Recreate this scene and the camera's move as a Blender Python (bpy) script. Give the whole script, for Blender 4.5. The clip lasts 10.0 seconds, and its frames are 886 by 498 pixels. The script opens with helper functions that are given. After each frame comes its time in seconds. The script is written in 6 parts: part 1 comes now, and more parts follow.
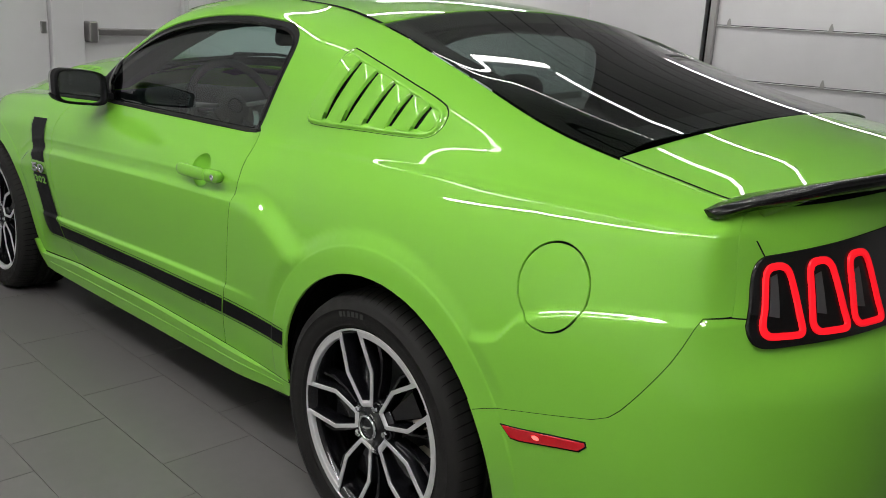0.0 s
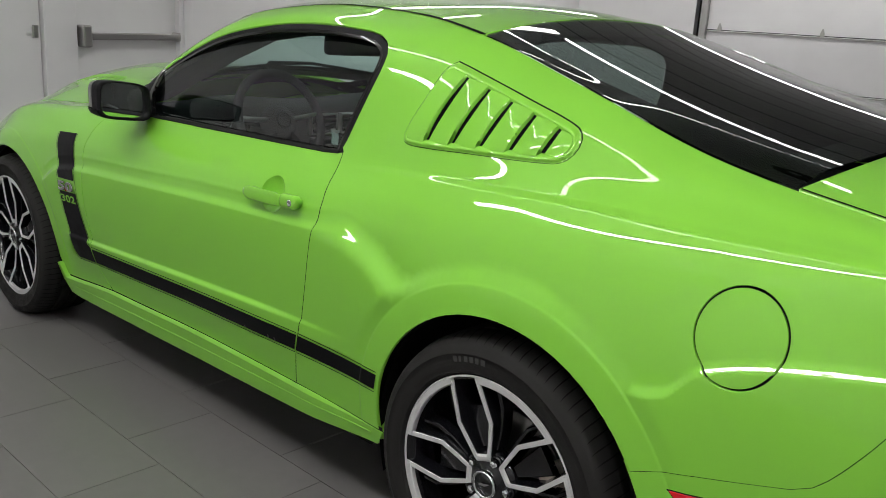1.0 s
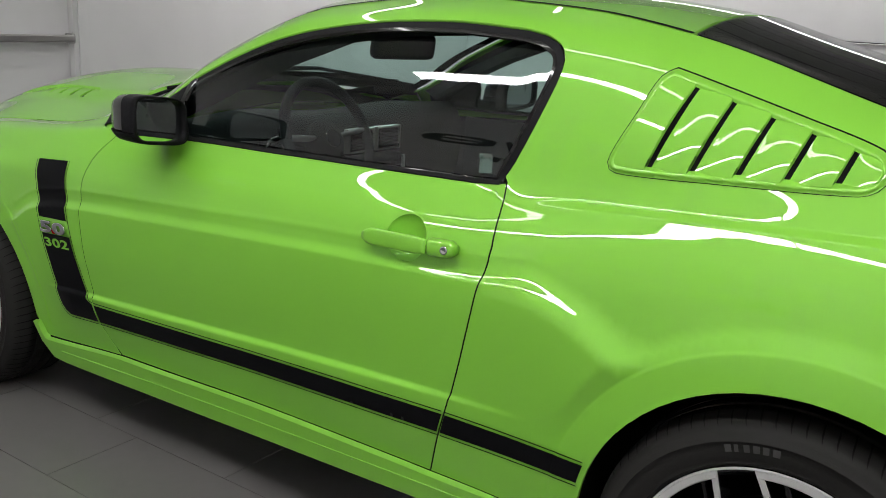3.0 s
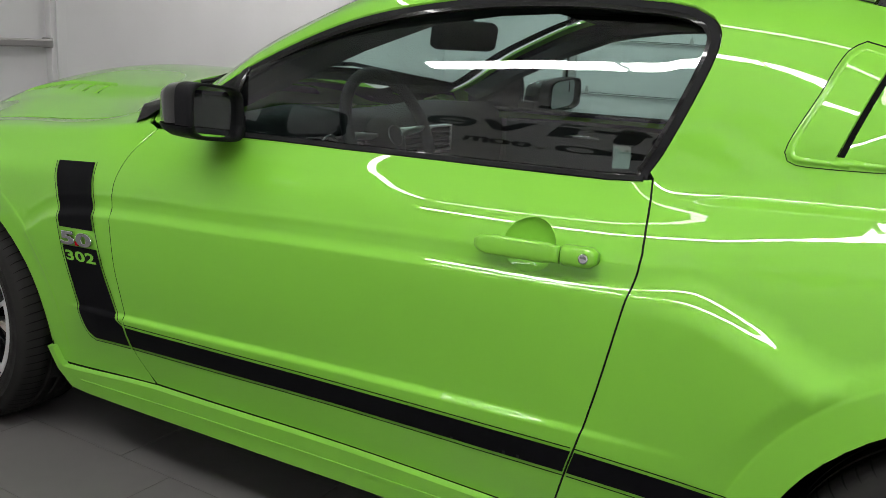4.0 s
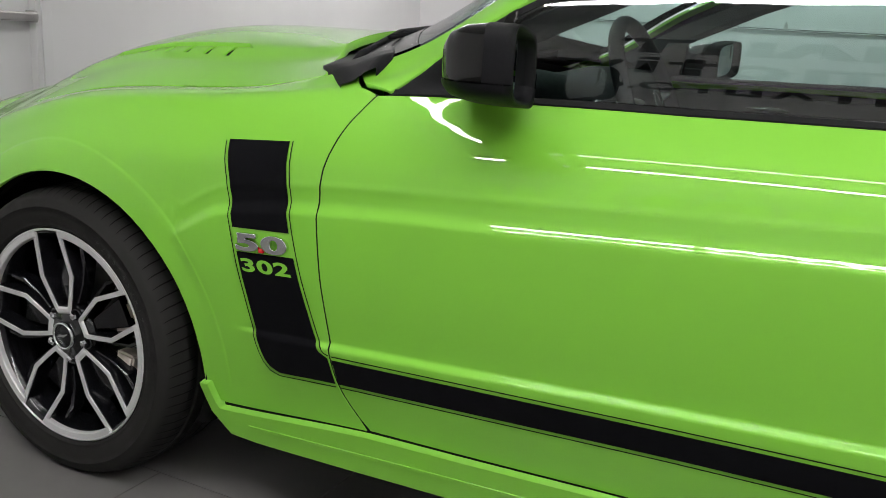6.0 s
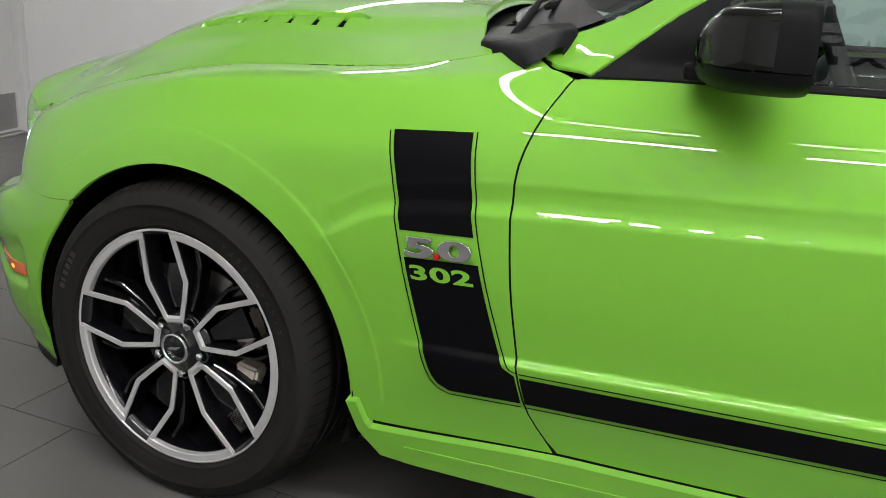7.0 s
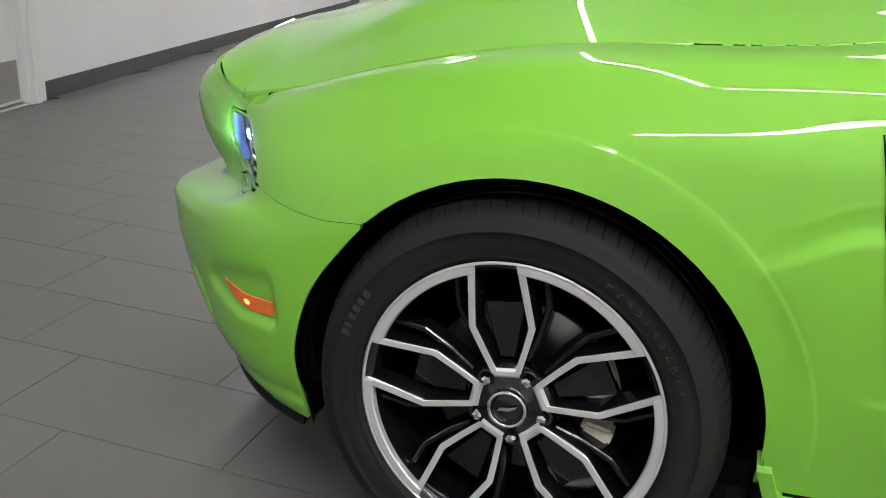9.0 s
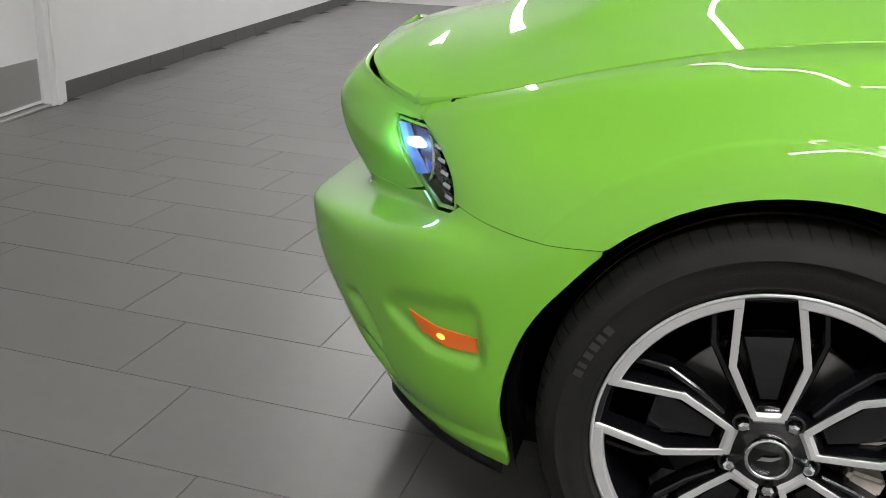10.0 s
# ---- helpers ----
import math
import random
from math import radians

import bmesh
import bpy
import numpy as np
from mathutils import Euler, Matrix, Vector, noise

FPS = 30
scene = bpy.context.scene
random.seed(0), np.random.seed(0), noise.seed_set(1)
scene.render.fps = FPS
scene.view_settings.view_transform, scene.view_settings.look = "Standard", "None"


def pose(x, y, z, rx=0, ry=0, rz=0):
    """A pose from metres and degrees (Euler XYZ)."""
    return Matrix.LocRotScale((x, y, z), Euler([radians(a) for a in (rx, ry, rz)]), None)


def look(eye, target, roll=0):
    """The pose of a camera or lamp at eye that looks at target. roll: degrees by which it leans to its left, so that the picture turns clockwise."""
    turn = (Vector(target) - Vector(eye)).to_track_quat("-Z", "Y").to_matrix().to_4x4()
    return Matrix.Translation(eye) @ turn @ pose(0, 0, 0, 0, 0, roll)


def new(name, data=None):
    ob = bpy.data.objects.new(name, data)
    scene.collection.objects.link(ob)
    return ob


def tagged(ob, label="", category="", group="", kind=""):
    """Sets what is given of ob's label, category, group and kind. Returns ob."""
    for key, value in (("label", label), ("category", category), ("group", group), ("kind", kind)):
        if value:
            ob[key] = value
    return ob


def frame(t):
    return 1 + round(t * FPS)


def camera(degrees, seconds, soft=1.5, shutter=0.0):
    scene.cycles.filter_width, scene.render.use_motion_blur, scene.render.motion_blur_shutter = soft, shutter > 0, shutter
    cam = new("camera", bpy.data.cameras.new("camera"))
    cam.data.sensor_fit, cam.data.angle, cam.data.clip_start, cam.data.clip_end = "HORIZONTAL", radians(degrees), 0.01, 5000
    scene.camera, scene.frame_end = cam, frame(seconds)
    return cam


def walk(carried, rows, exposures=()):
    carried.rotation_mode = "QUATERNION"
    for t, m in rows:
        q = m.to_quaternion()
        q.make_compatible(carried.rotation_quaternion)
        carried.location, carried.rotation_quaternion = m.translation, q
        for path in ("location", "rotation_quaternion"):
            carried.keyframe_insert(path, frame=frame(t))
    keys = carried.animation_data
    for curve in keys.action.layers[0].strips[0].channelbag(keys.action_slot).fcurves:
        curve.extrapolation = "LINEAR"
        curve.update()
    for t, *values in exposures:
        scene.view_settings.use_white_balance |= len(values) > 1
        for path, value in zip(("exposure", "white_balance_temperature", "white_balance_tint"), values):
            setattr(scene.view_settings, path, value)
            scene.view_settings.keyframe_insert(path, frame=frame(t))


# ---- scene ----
cam = camera(53.3, 10.0, soft=0.65)
PATH = [
    (0, (1.57, -2.223, 1.385), (0.198, -0.867, 0.858), 3.2),
    (0.5, (1.37, -2.253, 1.377), (0.018, -0.877, 0.849), 3.3),
    (1, (1.148, -2.313, 1.382), (-0.174, -0.904, 0.864), 3.4),
    (1.5, (0.951, -2.346, 1.375), (-0.306, -0.879, 0.855), 3.0),
    (2, (0.713, -2.347, 1.364), (-0.463, -0.813, 0.852), 3.1),
    (2.5, (0.482, -2.356, 1.348), (-0.646, -0.787, 0.833), 3.0),
    (3, (0.256, -2.407, 1.331), (-0.812, -0.792, 0.83), 3.3),
    (4.5, (-0.367, -2.315, 1.173), (-1.348, -0.632, 0.723), 3.3),
    (5, (-0.59, -2.303, 1.129), (-1.55, -0.605, 0.686), 3.2),
    (6.5, (-1.315, -2.257, 1.094), (-2.112, -0.501, 0.567), 3.3),
    (7, (-1.558, -2.262, 1.107), (-2.297, -0.496, 0.53), 3.2),
    (7.5, (-1.758, -2.237, 1.096), (-2.453, -0.463, 0.486), 3.2),
    (8, (-1.988, -2.192, 1.089), (-2.642, -0.411, 0.457), 3.1),
    (8.5, (-2.201, -2.162, 1.079), (-2.818, -0.376, 0.423), 3.0),
    (9, (-2.442, -2.167, 1.078), (-3.016, -0.372, 0.406), 3.0),
    (9.5, (-2.661, -2.166, 1.056), (-3.191, -0.357, 0.387), 3.4),
    (10, (-2.885, -2.107, 1.045), (-3.4, -0.298, 0.365), 2.9),
]
walk(cam, [(t, look(eye, target, roll)) for t, eye, target, roll in PATH],
     exposures=[(0.0, -2.70), (3.0, -2.70), (5.0, -2.50), (7.5, -2.33), (10.0, -2.10)])

# ---- light ----
world = bpy.data.worlds.new("world")
scene.world = world
world.use_nodes = True
world.node_tree.nodes["Background"].inputs[0].default_value = (0.9, 0.95, 1.0, 1)
world.node_tree.nodes["Background"].inputs[1].default_value = 0.15
LED_POWER = 200.0


# ---- materials ----
def material(name, colour, rough=0.5, metal=0.0, coat=0.0, coat_rough=0.03, spec=0.5, grain=0.0, grain_scale=60.0,
             bump=0.0, bump_scale=300.0, patch=0.0, patch_scale=3.0):
    m = bpy.data.materials.new(name)
    m.use_nodes = True
    nt = m.node_tree
    b = nt.nodes["Principled BSDF"]
    b.inputs["Base Color"].default_value = (*colour, 1)
    b.inputs["Roughness"].default_value = rough
    b.inputs["Metallic"].default_value = metal
    b.inputs["Coat Weight"].default_value = coat
    b.inputs["Coat Roughness"].default_value = coat_rough
    b.inputs["Specular IOR Level"].default_value = spec
    tc = nt.nodes.new("ShaderNodeTexCoord")
    out = None
    if grain or patch:
        value = None
        for amount, scale, detail in ((grain, grain_scale, 6), (patch, patch_scale, 4)):
            if not amount:
                continue
            n = nt.nodes.new("ShaderNodeTexNoise")
            n.inputs["Scale"].default_value = scale
            n.inputs["Detail"].default_value = detail
            nt.links.new(tc.outputs["Object"], n.inputs["Vector"])
            r = nt.nodes.new("ShaderNodeMapRange")
            r.inputs["From Min"].default_value, r.inputs["From Max"].default_value = 0.25, 0.75
            r.inputs["To Min"].default_value, r.inputs["To Max"].default_value = 1 - amount, 1 + amount
            nt.links.new(n.outputs["Fac"], r.inputs["Value"])
            if value is None:
                value = r.outputs[0]
            else:
                mul = nt.nodes.new("ShaderNodeMath")
                mul.operation = "MULTIPLY"
                nt.links.new(value, mul.inputs[0])
                nt.links.new(r.outputs[0], mul.inputs[1])
                value = mul.outputs[0]
        mix = nt.nodes.new("ShaderNodeVectorMath")
        mix.operation = "SCALE"
        mix.inputs[0].default_value = colour
        nt.links.new(value, mix.inputs["Scale"])
        nt.links.new(mix.outputs[0], b.inputs["Base Color"])
        rr = nt.nodes.new("ShaderNodeMath")
        rr.operation = "MULTIPLY"
        rr.inputs[1].default_value = rough
        nt.links.new(value, rr.inputs[0])
        nt.links.new(rr.outputs[0], b.inputs["Roughness"])
    if bump:
        n = nt.nodes.new("ShaderNodeTexNoise")
        n.inputs["Scale"].default_value = bump_scale
        n.inputs["Detail"].default_value = 3
        nt.links.new(tc.outputs["Object"], n.inputs["Vector"])
        bp = nt.nodes.new("ShaderNodeBump")
        bp.inputs["Strength"].default_value = bump
        bp.inputs["Distance"].default_value = 0.002
        nt.links.new(n.outputs["Fac"], bp.inputs["Height"])
        nt.links.new(bp.outputs[0], b.inputs["Normal"])
    return m


def glass_material(name, tint, gloss=0.065):
    """A single tinted sheet: coloured see-through with a mirror sheen by Fresnel."""
    m = bpy.data.materials.new(name)
    m.use_nodes = True
    nt = m.node_tree
    nt.nodes.remove(nt.nodes["Principled BSDF"])
    clear = nt.nodes.new("ShaderNodeBsdfTransparent")
    clear.inputs[0].default_value = (*tint, 1)
    shine = nt.nodes.new("ShaderNodeBsdfGlossy")
    shine.inputs["Roughness"].default_value = 0.0
    face = nt.nodes.new("ShaderNodeLayerWeight")
    face.inputs["Blend"].default_value = 0.5
    power = nt.nodes.new("ShaderNodeMath")
    power.operation = "POWER"
    power.inputs[1].default_value = 4.5
    nt.links.new(face.outputs["Facing"], power.inputs[0])
    fres = nt.nodes.new("ShaderNodeMath")
    fres.operation = "MULTIPLY_ADD"
    fres.inputs[1].default_value, fres.inputs[2].default_value = 0.88, gloss
    nt.links.new(power.outputs[0], fres.inputs[0])
    mix = nt.nodes.new("ShaderNodeMixShader")
    nt.links.new(fres.outputs[0], mix.inputs[0])
    nt.links.new(clear.outputs[0], mix.inputs[1])
    nt.links.new(shine.outputs[0], mix.inputs[2])
    nt.links.new(mix.outputs[0], nt.nodes["Material Output"].inputs["Surface"])
    return m


def glow_material(name, colour, strength):
    m = bpy.data.materials.new(name)
    m.use_nodes = True
    b = m.node_tree.nodes["Principled BSDF"]
    b.inputs["Base Color"].default_value = (*colour, 1)
    b.inputs["Emission Color"].default_value = (*colour, 1)
    b.inputs["Emission Strength"].default_value = strength
    return m


PAINT = material("green_paint", (0.180, 0.46, 0.040), 0.45, 0.0, 1.0, 0.012, 0.12, grain=0.03, grain_scale=900)
# near-black for liners and mouldings, and for the shade in gaps and grooves
SEAM = material("dark_seam", (0.006, 0.006, 0.006), 0.85, spec=0.06)
DECAL = material("black_vinyl", (0.004, 0.004, 0.005), 0.36, grain=0.12, grain_scale=40, spec=0.05)
PLASTIC = material("black_plastic", (0.007, 0.007, 0.008), 0.5, spec=0.09, grain=0.15, grain_scale=200, bump=0.25, bump_scale=900)
GLOSS_BLACK = material("gloss_black", (0.004, 0.004, 0.004), 0.15, coat=0.45, coat_rough=0.02, spec=0.15)
RUBBER = material("tyre_rubber", (0.0125, 0.012, 0.0115), 0.66, spec=0.14, grain=0.2, grain_scale=30, bump=0.3, bump_scale=600, patch=0.15, patch_scale=5)
MACHINED = material("machined_alloy", (0.74, 0.73, 0.74), 0.40, 0.60, grain=0.05, grain_scale=500)
RIM_BLACK = material("gloss_black_alloy", (0.004, 0.004, 0.005), 0.13, spec=0.5)
DISC = material("brake_disc_steel", (0.16, 0.155, 0.15), 0.4, 1.0, grain=0.1, grain_scale=120)
CHROME = material("chrome", (0.75, 0.76, 0.77), 0.08, 1.0)
CAST = material("cast_metal", (0.74, 0.66, 0.59), 0.55, 0.0, grain=0.2, grain_scale=60)
TRIM = material("interior_charcoal", (0.009, 0.0095, 0.0105), 0.7, spec=0.10, grain=0.12, grain_scale=80)
HEADLINER = material("interior_fabric", (0.012, 0.012, 0.013), 0.9, spec=0.05, grain=0.1, grain_scale=400)
POST_FABRIC = material("post_fabric", (0.040, 0.039, 0.041), 0.9, spec=0.05, grain=0.1, grain_scale=400)
LEATHER = material("seat_leather", (0.009, 0.009, 0.010), 0.55, spec=0.15, grain=0.15, grain_scale=60)
RED_LENS = glow_material("red_light_ring", (0.85, 0.004, 0.012), 4.4)
RED_DARK = material("red_reflector", (0.50, 0.006, 0.012), 0.15, coat=0.5)
AMBER = material("amber_reflector", (0.85, 0.16, 0.008), 0.18, coat=1.0)
GLASS = glass_material("window_glass", (0.76, 0.92, 0.88), 0.11)
GLASS_DARK = glass_material("rear_glass", (0.30, 0.34, 0.33))
LENS = glass_material("lamp_lens", (0.9, 0.93, 0.95))
FRIT = material("black_glass_border", (0.004, 0.004, 0.004), 0.25, spec=0.2)
MIRROR = material("mirror_silver", (0.72, 0.76, 0.76), 0.02, 1.0)
WALL = material("white_wall_paint", (0.87, 0.86, 0.87), 0.55, grain=0.02, grain_scale=300, patch=0.03, patch_scale=1.2)
DOOR_WHITE = material("white_door_paint", (0.86, 0.85, 0.86), 0.4, patch=0.03, patch_scale=2)
STEEL = material("satin_steel", (0.50, 0.49, 0.48), 0.32, 1.0, grain=0.06, grain_scale=200)
GROUT = material("tile_grout", (0.085, 0.082, 0.080), 0.85, grain=0.2, grain_scale=90)
SKIRTING = material("grey_skirting_tile", (0.075, 0.072, 0.070), 0.45, grain=0.1, grain_scale=30)
BLACK_PAINT = material("black_sign_paint", (0.01, 0.01, 0.01), 0.5)
LED = glow_material("led_tube", (1.0, 0.99, 0.97), LED_POWER)
LED_BRIGHT = glow_material("led_tube_bright", (1.0, 0.99, 0.97), LED_POWER * 2.3)
# next two: only for unseen fill rows added along two walls
LED_WALL_FILL = glow_material("led_wall_fill", (1.0, 0.99, 0.97), LED_POWER * 1.6)
LED_BACK_FILL = glow_material("led_back_fill", (1.0, 0.99, 0.97), LED_POWER * 0.38)
LED_SOFT = glow_material("led_tube_soft", (1.0, 0.99, 0.97), LED_POWER * 0.5)
CEILING = material("ceiling_panel_white", (0.58, 0.58, 0.59), 0.6, patch=0.03, patch_scale=1)
STICKER = material("sticker_white", (0.13, 0.15, 0.14), 0.5)
STICKER_INK = material("sticker_ink", (0.04, 0.06, 0.05), 0.5)


def tile_material():
    m = material("grey_porcelain_tile", (0.120, 0.115, 0.112), 0.36, spec=0.6, grain=0.06, grain_scale=22, patch=0.10, patch_scale=2.3)
    nt = m.node_tree
    b = nt.nodes["Principled BSDF"]
    src = b.inputs["Base Color"].links[0].from_socket
    info = nt.nodes.new("ShaderNodeObjectInfo")
    r = nt.nodes.new("ShaderNodeMapRange")
    r.inputs["To Min"].default_value, r.inputs["To Max"].default_value = 0.95, 1.05
    nt.links.new(info.outputs["Random"], r.inputs["Value"])
    mul = nt.nodes.new("ShaderNodeVectorMath")
    mul.operation = "SCALE"
    nt.links.new(src, mul.inputs[0])
    nt.links.new(r.outputs[0], mul.inputs["Scale"])
    nt.links.new(mul.outputs[0], b.inputs["Base Color"])
    return m


TILE = tile_material()


# ---- mesh helpers ----
def link_mesh(name, verts, faces, mat, parent=None, smooth=False, normals=None, label=""):
    me = bpy.data.meshes.new(name)
    me.from_pydata([tuple(v) for v in verts], [], [tuple(f) for f in faces])
    for p in me.polygons:
        p.use_smooth = smooth
    me.materials.append(mat)
    me.update()
    if normals is not None:
        me.normals_split_custom_set_from_vertices([tuple(n) for n in normals])
    ob = new(name, me)
    if parent is not None:
        ob.parent = parent
    if label:
        ob["label"] = label
    return ob


def part(name, bm, mat, parent=None, label="", smooth=False):
    me = bpy.data.meshes.new(name)
    bm.normal_update()
    bm.to_mesh(me)
    bm.free()
    for p in me.polygons:
        p.use_smooth = smooth
    me.materials.append(mat)
    ob = new(name, me)
    if parent is not None:
        ob.parent = parent
    if label:
        ob["label"] = label
    return ob


def box(bm, x0, x1, y0, y1, z0, z1, bevel=0.0, m=None):
    res = bmesh.ops.create_cube(bm, size=1.0)
    vs = res["verts"]
    bmesh.ops.scale(bm, vec=(x1 - x0, y1 - y0, z1 - z0), verts=vs)
    bmesh.ops.translate(bm, vec=((x0 + x1) / 2, (y0 + y1) / 2, (z0 + z1) / 2), verts=vs)
    if bevel:
        es = list({e for v in vs for e in v.link_edges})
        r = bmesh.ops.bevel(bm, geom=es, offset=bevel, segments=2, profile=0.5, affect="EDGES")
        vs = list({v for f in r["faces"] for v in f.verts} | {v for v in vs if v.is_valid})
    if m is not None:
        bmesh.ops.transform(bm, matrix=m, verts=[v for v in vs if v.is_valid])
    return vs


def box_part(name, dims, mat, parent=None, bevel=0.004, label="", m=None):
    bm = bmesh.new()
    box(bm, *dims, bevel=bevel)
    if m is not None:
        bmesh.ops.transform(bm, matrix=m, verts=bm.verts)
    return part(name, bm, mat, parent, label)


def tube(name, pts, radius, mat, parent=None, sides=10, label="", flat=1.0):
    """A round bar along the points."""
    pts = [Vector(p) for p in pts]
    verts, faces = [], []
    for i, p in enumerate(pts):
        a = pts[max(i - 1, 0)]
        b = pts[min(i + 1, len(pts) - 1)]
        d = (b - a).normalized()
        side = d.cross(Vector((0, 0, 1)))
        side = side.normalized() if side.length > 1e-3 else Vector((1, 0, 0))
        up = side.cross(d)
        r = radius[i] if isinstance(radius, (list, tuple)) else radius
        for k in range(sides):
            t = 2 * math.pi * k / sides
            verts.append(p + side * (r * math.cos(t)) + up * (r * flat * math.sin(t)))
    n = len(pts)
    for i in range(n - 1):
        for k in range(sides):
            a, b = i * sides + k, i * sides + (k + 1) % sides
            faces.append((a, b, b + sides, a + sides))
    faces.append(tuple(range(sides))[::-1])
    faces.append(tuple((n - 1) * sides + k for k in range(sides)))
    return link_mesh(name, verts, faces, mat, parent, True, label=label)


def lathe_data(profile, steps=96, closed=True):
    """Profile of (radius, y) turned about the y axis."""
    verts, faces = [], []
    n = len(profile)
    for k in range(steps):
        t = 2 * math.pi * k / steps
        for r, y in profile:
            verts.append((r * math.cos(t), y, r * math.sin(t)))
    for k in range(steps):
        for i in range(n if closed else n - 1):
            a, b = k * n + i, k * n + (i + 1) % n
            c, d = ((k + 1) % steps) * n + (i + 1) % n, ((k + 1) % steps) * n + i
            faces.append((a, b, c, d))
    return verts, faces


def pchip(xk, yk, x):
    xk, yk = np.asarray(xk, float), np.asarray(yk, float)
    h, d = np.diff(xk), np.diff(yk) / np.diff(xk)
    m = np.zeros(len(xk))
    for i in range(1, len(xk) - 1):
        if d[i - 1] * d[i] > 0:
            w1, w2 = 2 * h[i] + h[i - 1], h[i] + 2 * h[i - 1]
            m[i] = (w1 + w2) / (w1 / d[i - 1] + w2 / d[i])
    m[0], m[-1] = d[0], d[-1]
    i = np.clip(np.searchsorted(xk, x) - 1, 0, len(h) - 1)
    t = (x - xk[i]) / h[i]
    return ((1 + 2 * t) * (1 - t) ** 2 * yk[i] + t * (1 - t) ** 2 * h[i] * m[i]
            + t * t * (3 - 2 * t) * yk[i + 1] + t * t * (t - 1) * h[i] * m[i + 1])


def smooth_step(a, b, x):
    t = np.clip((x - a) / (b - a), 0, 1)
    return t * t * (3 - 2 * t)


# ---- the car's side surface: long lines from nose to tail, (x, half width, height) ----
# each line: nose wrap (u, x, w, z), then side stations (x, w, z), then tail wrap
SIDE_X = (-3.05, -2.72, -2.3, -1.95, -1.7, -1.3, -0.9, -0.62, -0.35, 0.0, 0.35, 0.65, 0.82)
NOSE_U = (-4.2, -3.75, -3.45, -3.22)
TAIL_U = (0.95, 1.25, 1.75)
# line: (nose x), (nose w), (nose z), (side w), (side z), (tail x), (tail w), (tail z)
LINES = []


def line(nx, nw, nz, sw, sz, tx, tw, tz):
    u = np.array(NOSE_U + SIDE_X + TAIL_U)
    LINES.append((u, np.array(tuple(nx) + SIDE_X + tuple(tx)), np.array(tuple(nw) + tuple(sw) + tuple(tw)), np.array(tuple(nz) + tuple(sz) + tuple(tz))))


line((-3.55, -3.48, -3.31, -3.17), (0, 0.43, 0.70, 0.812), (0.17, 0.18, 0.19, 0.195),
     (0.855, 0.86, 0.835, 0.835, 0.832, 0.830, 0.832, 0.836, 0.845, 0.86, 0.86, 0.83, 0.80),
     (0.20, 0.18, 0.165, 0.165, 0.165, 0.165, 0.165, 0.165, 0.17, 0.18, 0.20, 0.22, 0.23),
     (0.90, 1.03, 1.07), (0.74, 0.46, 0), (0.24, 0.25, 0.25))
line((-3.62, -3.57, -3.39, -3.21), (0, 0.44, 0.735, 0.856), (0.30, 0.30, 0.305, 0.31),
     (0.884, 0.885, 0.863, 0.860, 0.858, 0.856, 0.858, 0.866, 0.882, 0.90, 0.895, 0.875, 0.84),
     (0.31, 0.31, 0.285, 0.30, 0.305, 0.315, 0.318, 0.32, 0.32, 0.33, 0.34, 0.35, 0.36),
     (0.93, 1.06, 1.10), (0.78, 0.5, 0), (0.37, 0.37, 0.37))
line((-3.695, -3.645, -3.415, -3.22), (0, 0.44, 0.738, 0.863), (0.44, 0.44, 0.43, 0.42),
     (0.897, 0.905, 0.888, 0.885, 0.882, 0.880, 0.882, 0.89, 0.905, 0.925, 0.918, 0.89, 0.86),
     (0.42, 0.45, 0.43, 0.43, 0.435, 0.45, 0.45, 0.45, 0.45, 0.45, 0.45, 0.47, 0.48),
     (0.94, 1.07, 1.11), (0.79, 0.5, 0), (0.50, 0.50, 0.50))
line((-3.70, -3.650, -3.43, -3.25), (0, 0.45, 0.715, 0.842), (0.505, 0.512, 0.545, 0.578),
     (0.897, 0.914, 0.899, 0.898, 0.895, 0.892, 0.895, 0.902, 0.915, 0.932, 0.926, 0.897, 0.867),
     (0.53, 0.55, 0.54, 0.54, 0.54, 0.54, 0.54, 0.54, 0.54, 0.54, 0.54, 0.56, 0.57),
     (0.935, 1.065, 1.105), (0.79, 0.5, 0), (0.60, 0.61, 0.61))
line((-3.57, -3.525, -3.345, -3.225), (0, 0.42, 0.665, 0.822), (0.535, 0.543, 0.582, 0.612),
     (0.893, 0.918, 0.905, 0.907, 0.905, 0.903, 0.904, 0.908, 0.92, 0.935, 0.927, 0.897, 0.866),
     (0.61, 0.65, 0.63, 0.63, 0.63, 0.63, 0.63, 0.63, 0.63, 0.64, 0.64, 0.66, 0.68),
     (0.925, 1.05, 1.09), (0.785, 0.5, 0), (0.72, 0.735, 0.74))
line((-3.62, -3.58, -3.36, -3.22), (0, 0.43, 0.66, 0.808), (0.64, 0.64, 0.65, 0.67),
     (0.868, 0.902, 0.903, 0.909, 0.910, 0.908, 0.908, 0.910, 0.916, 0.93, 0.92, 0.892, 0.85),
     (0.70, 0.77, 0.80, 0.805, 0.805, 0.80, 0.795, 0.79, 0.79, 0.78, 0.78, 0.79, 0.81),
     (0.895, 0.985, 1.02), (0.76, 0.5, 0), (0.82, 0.83, 0.835))
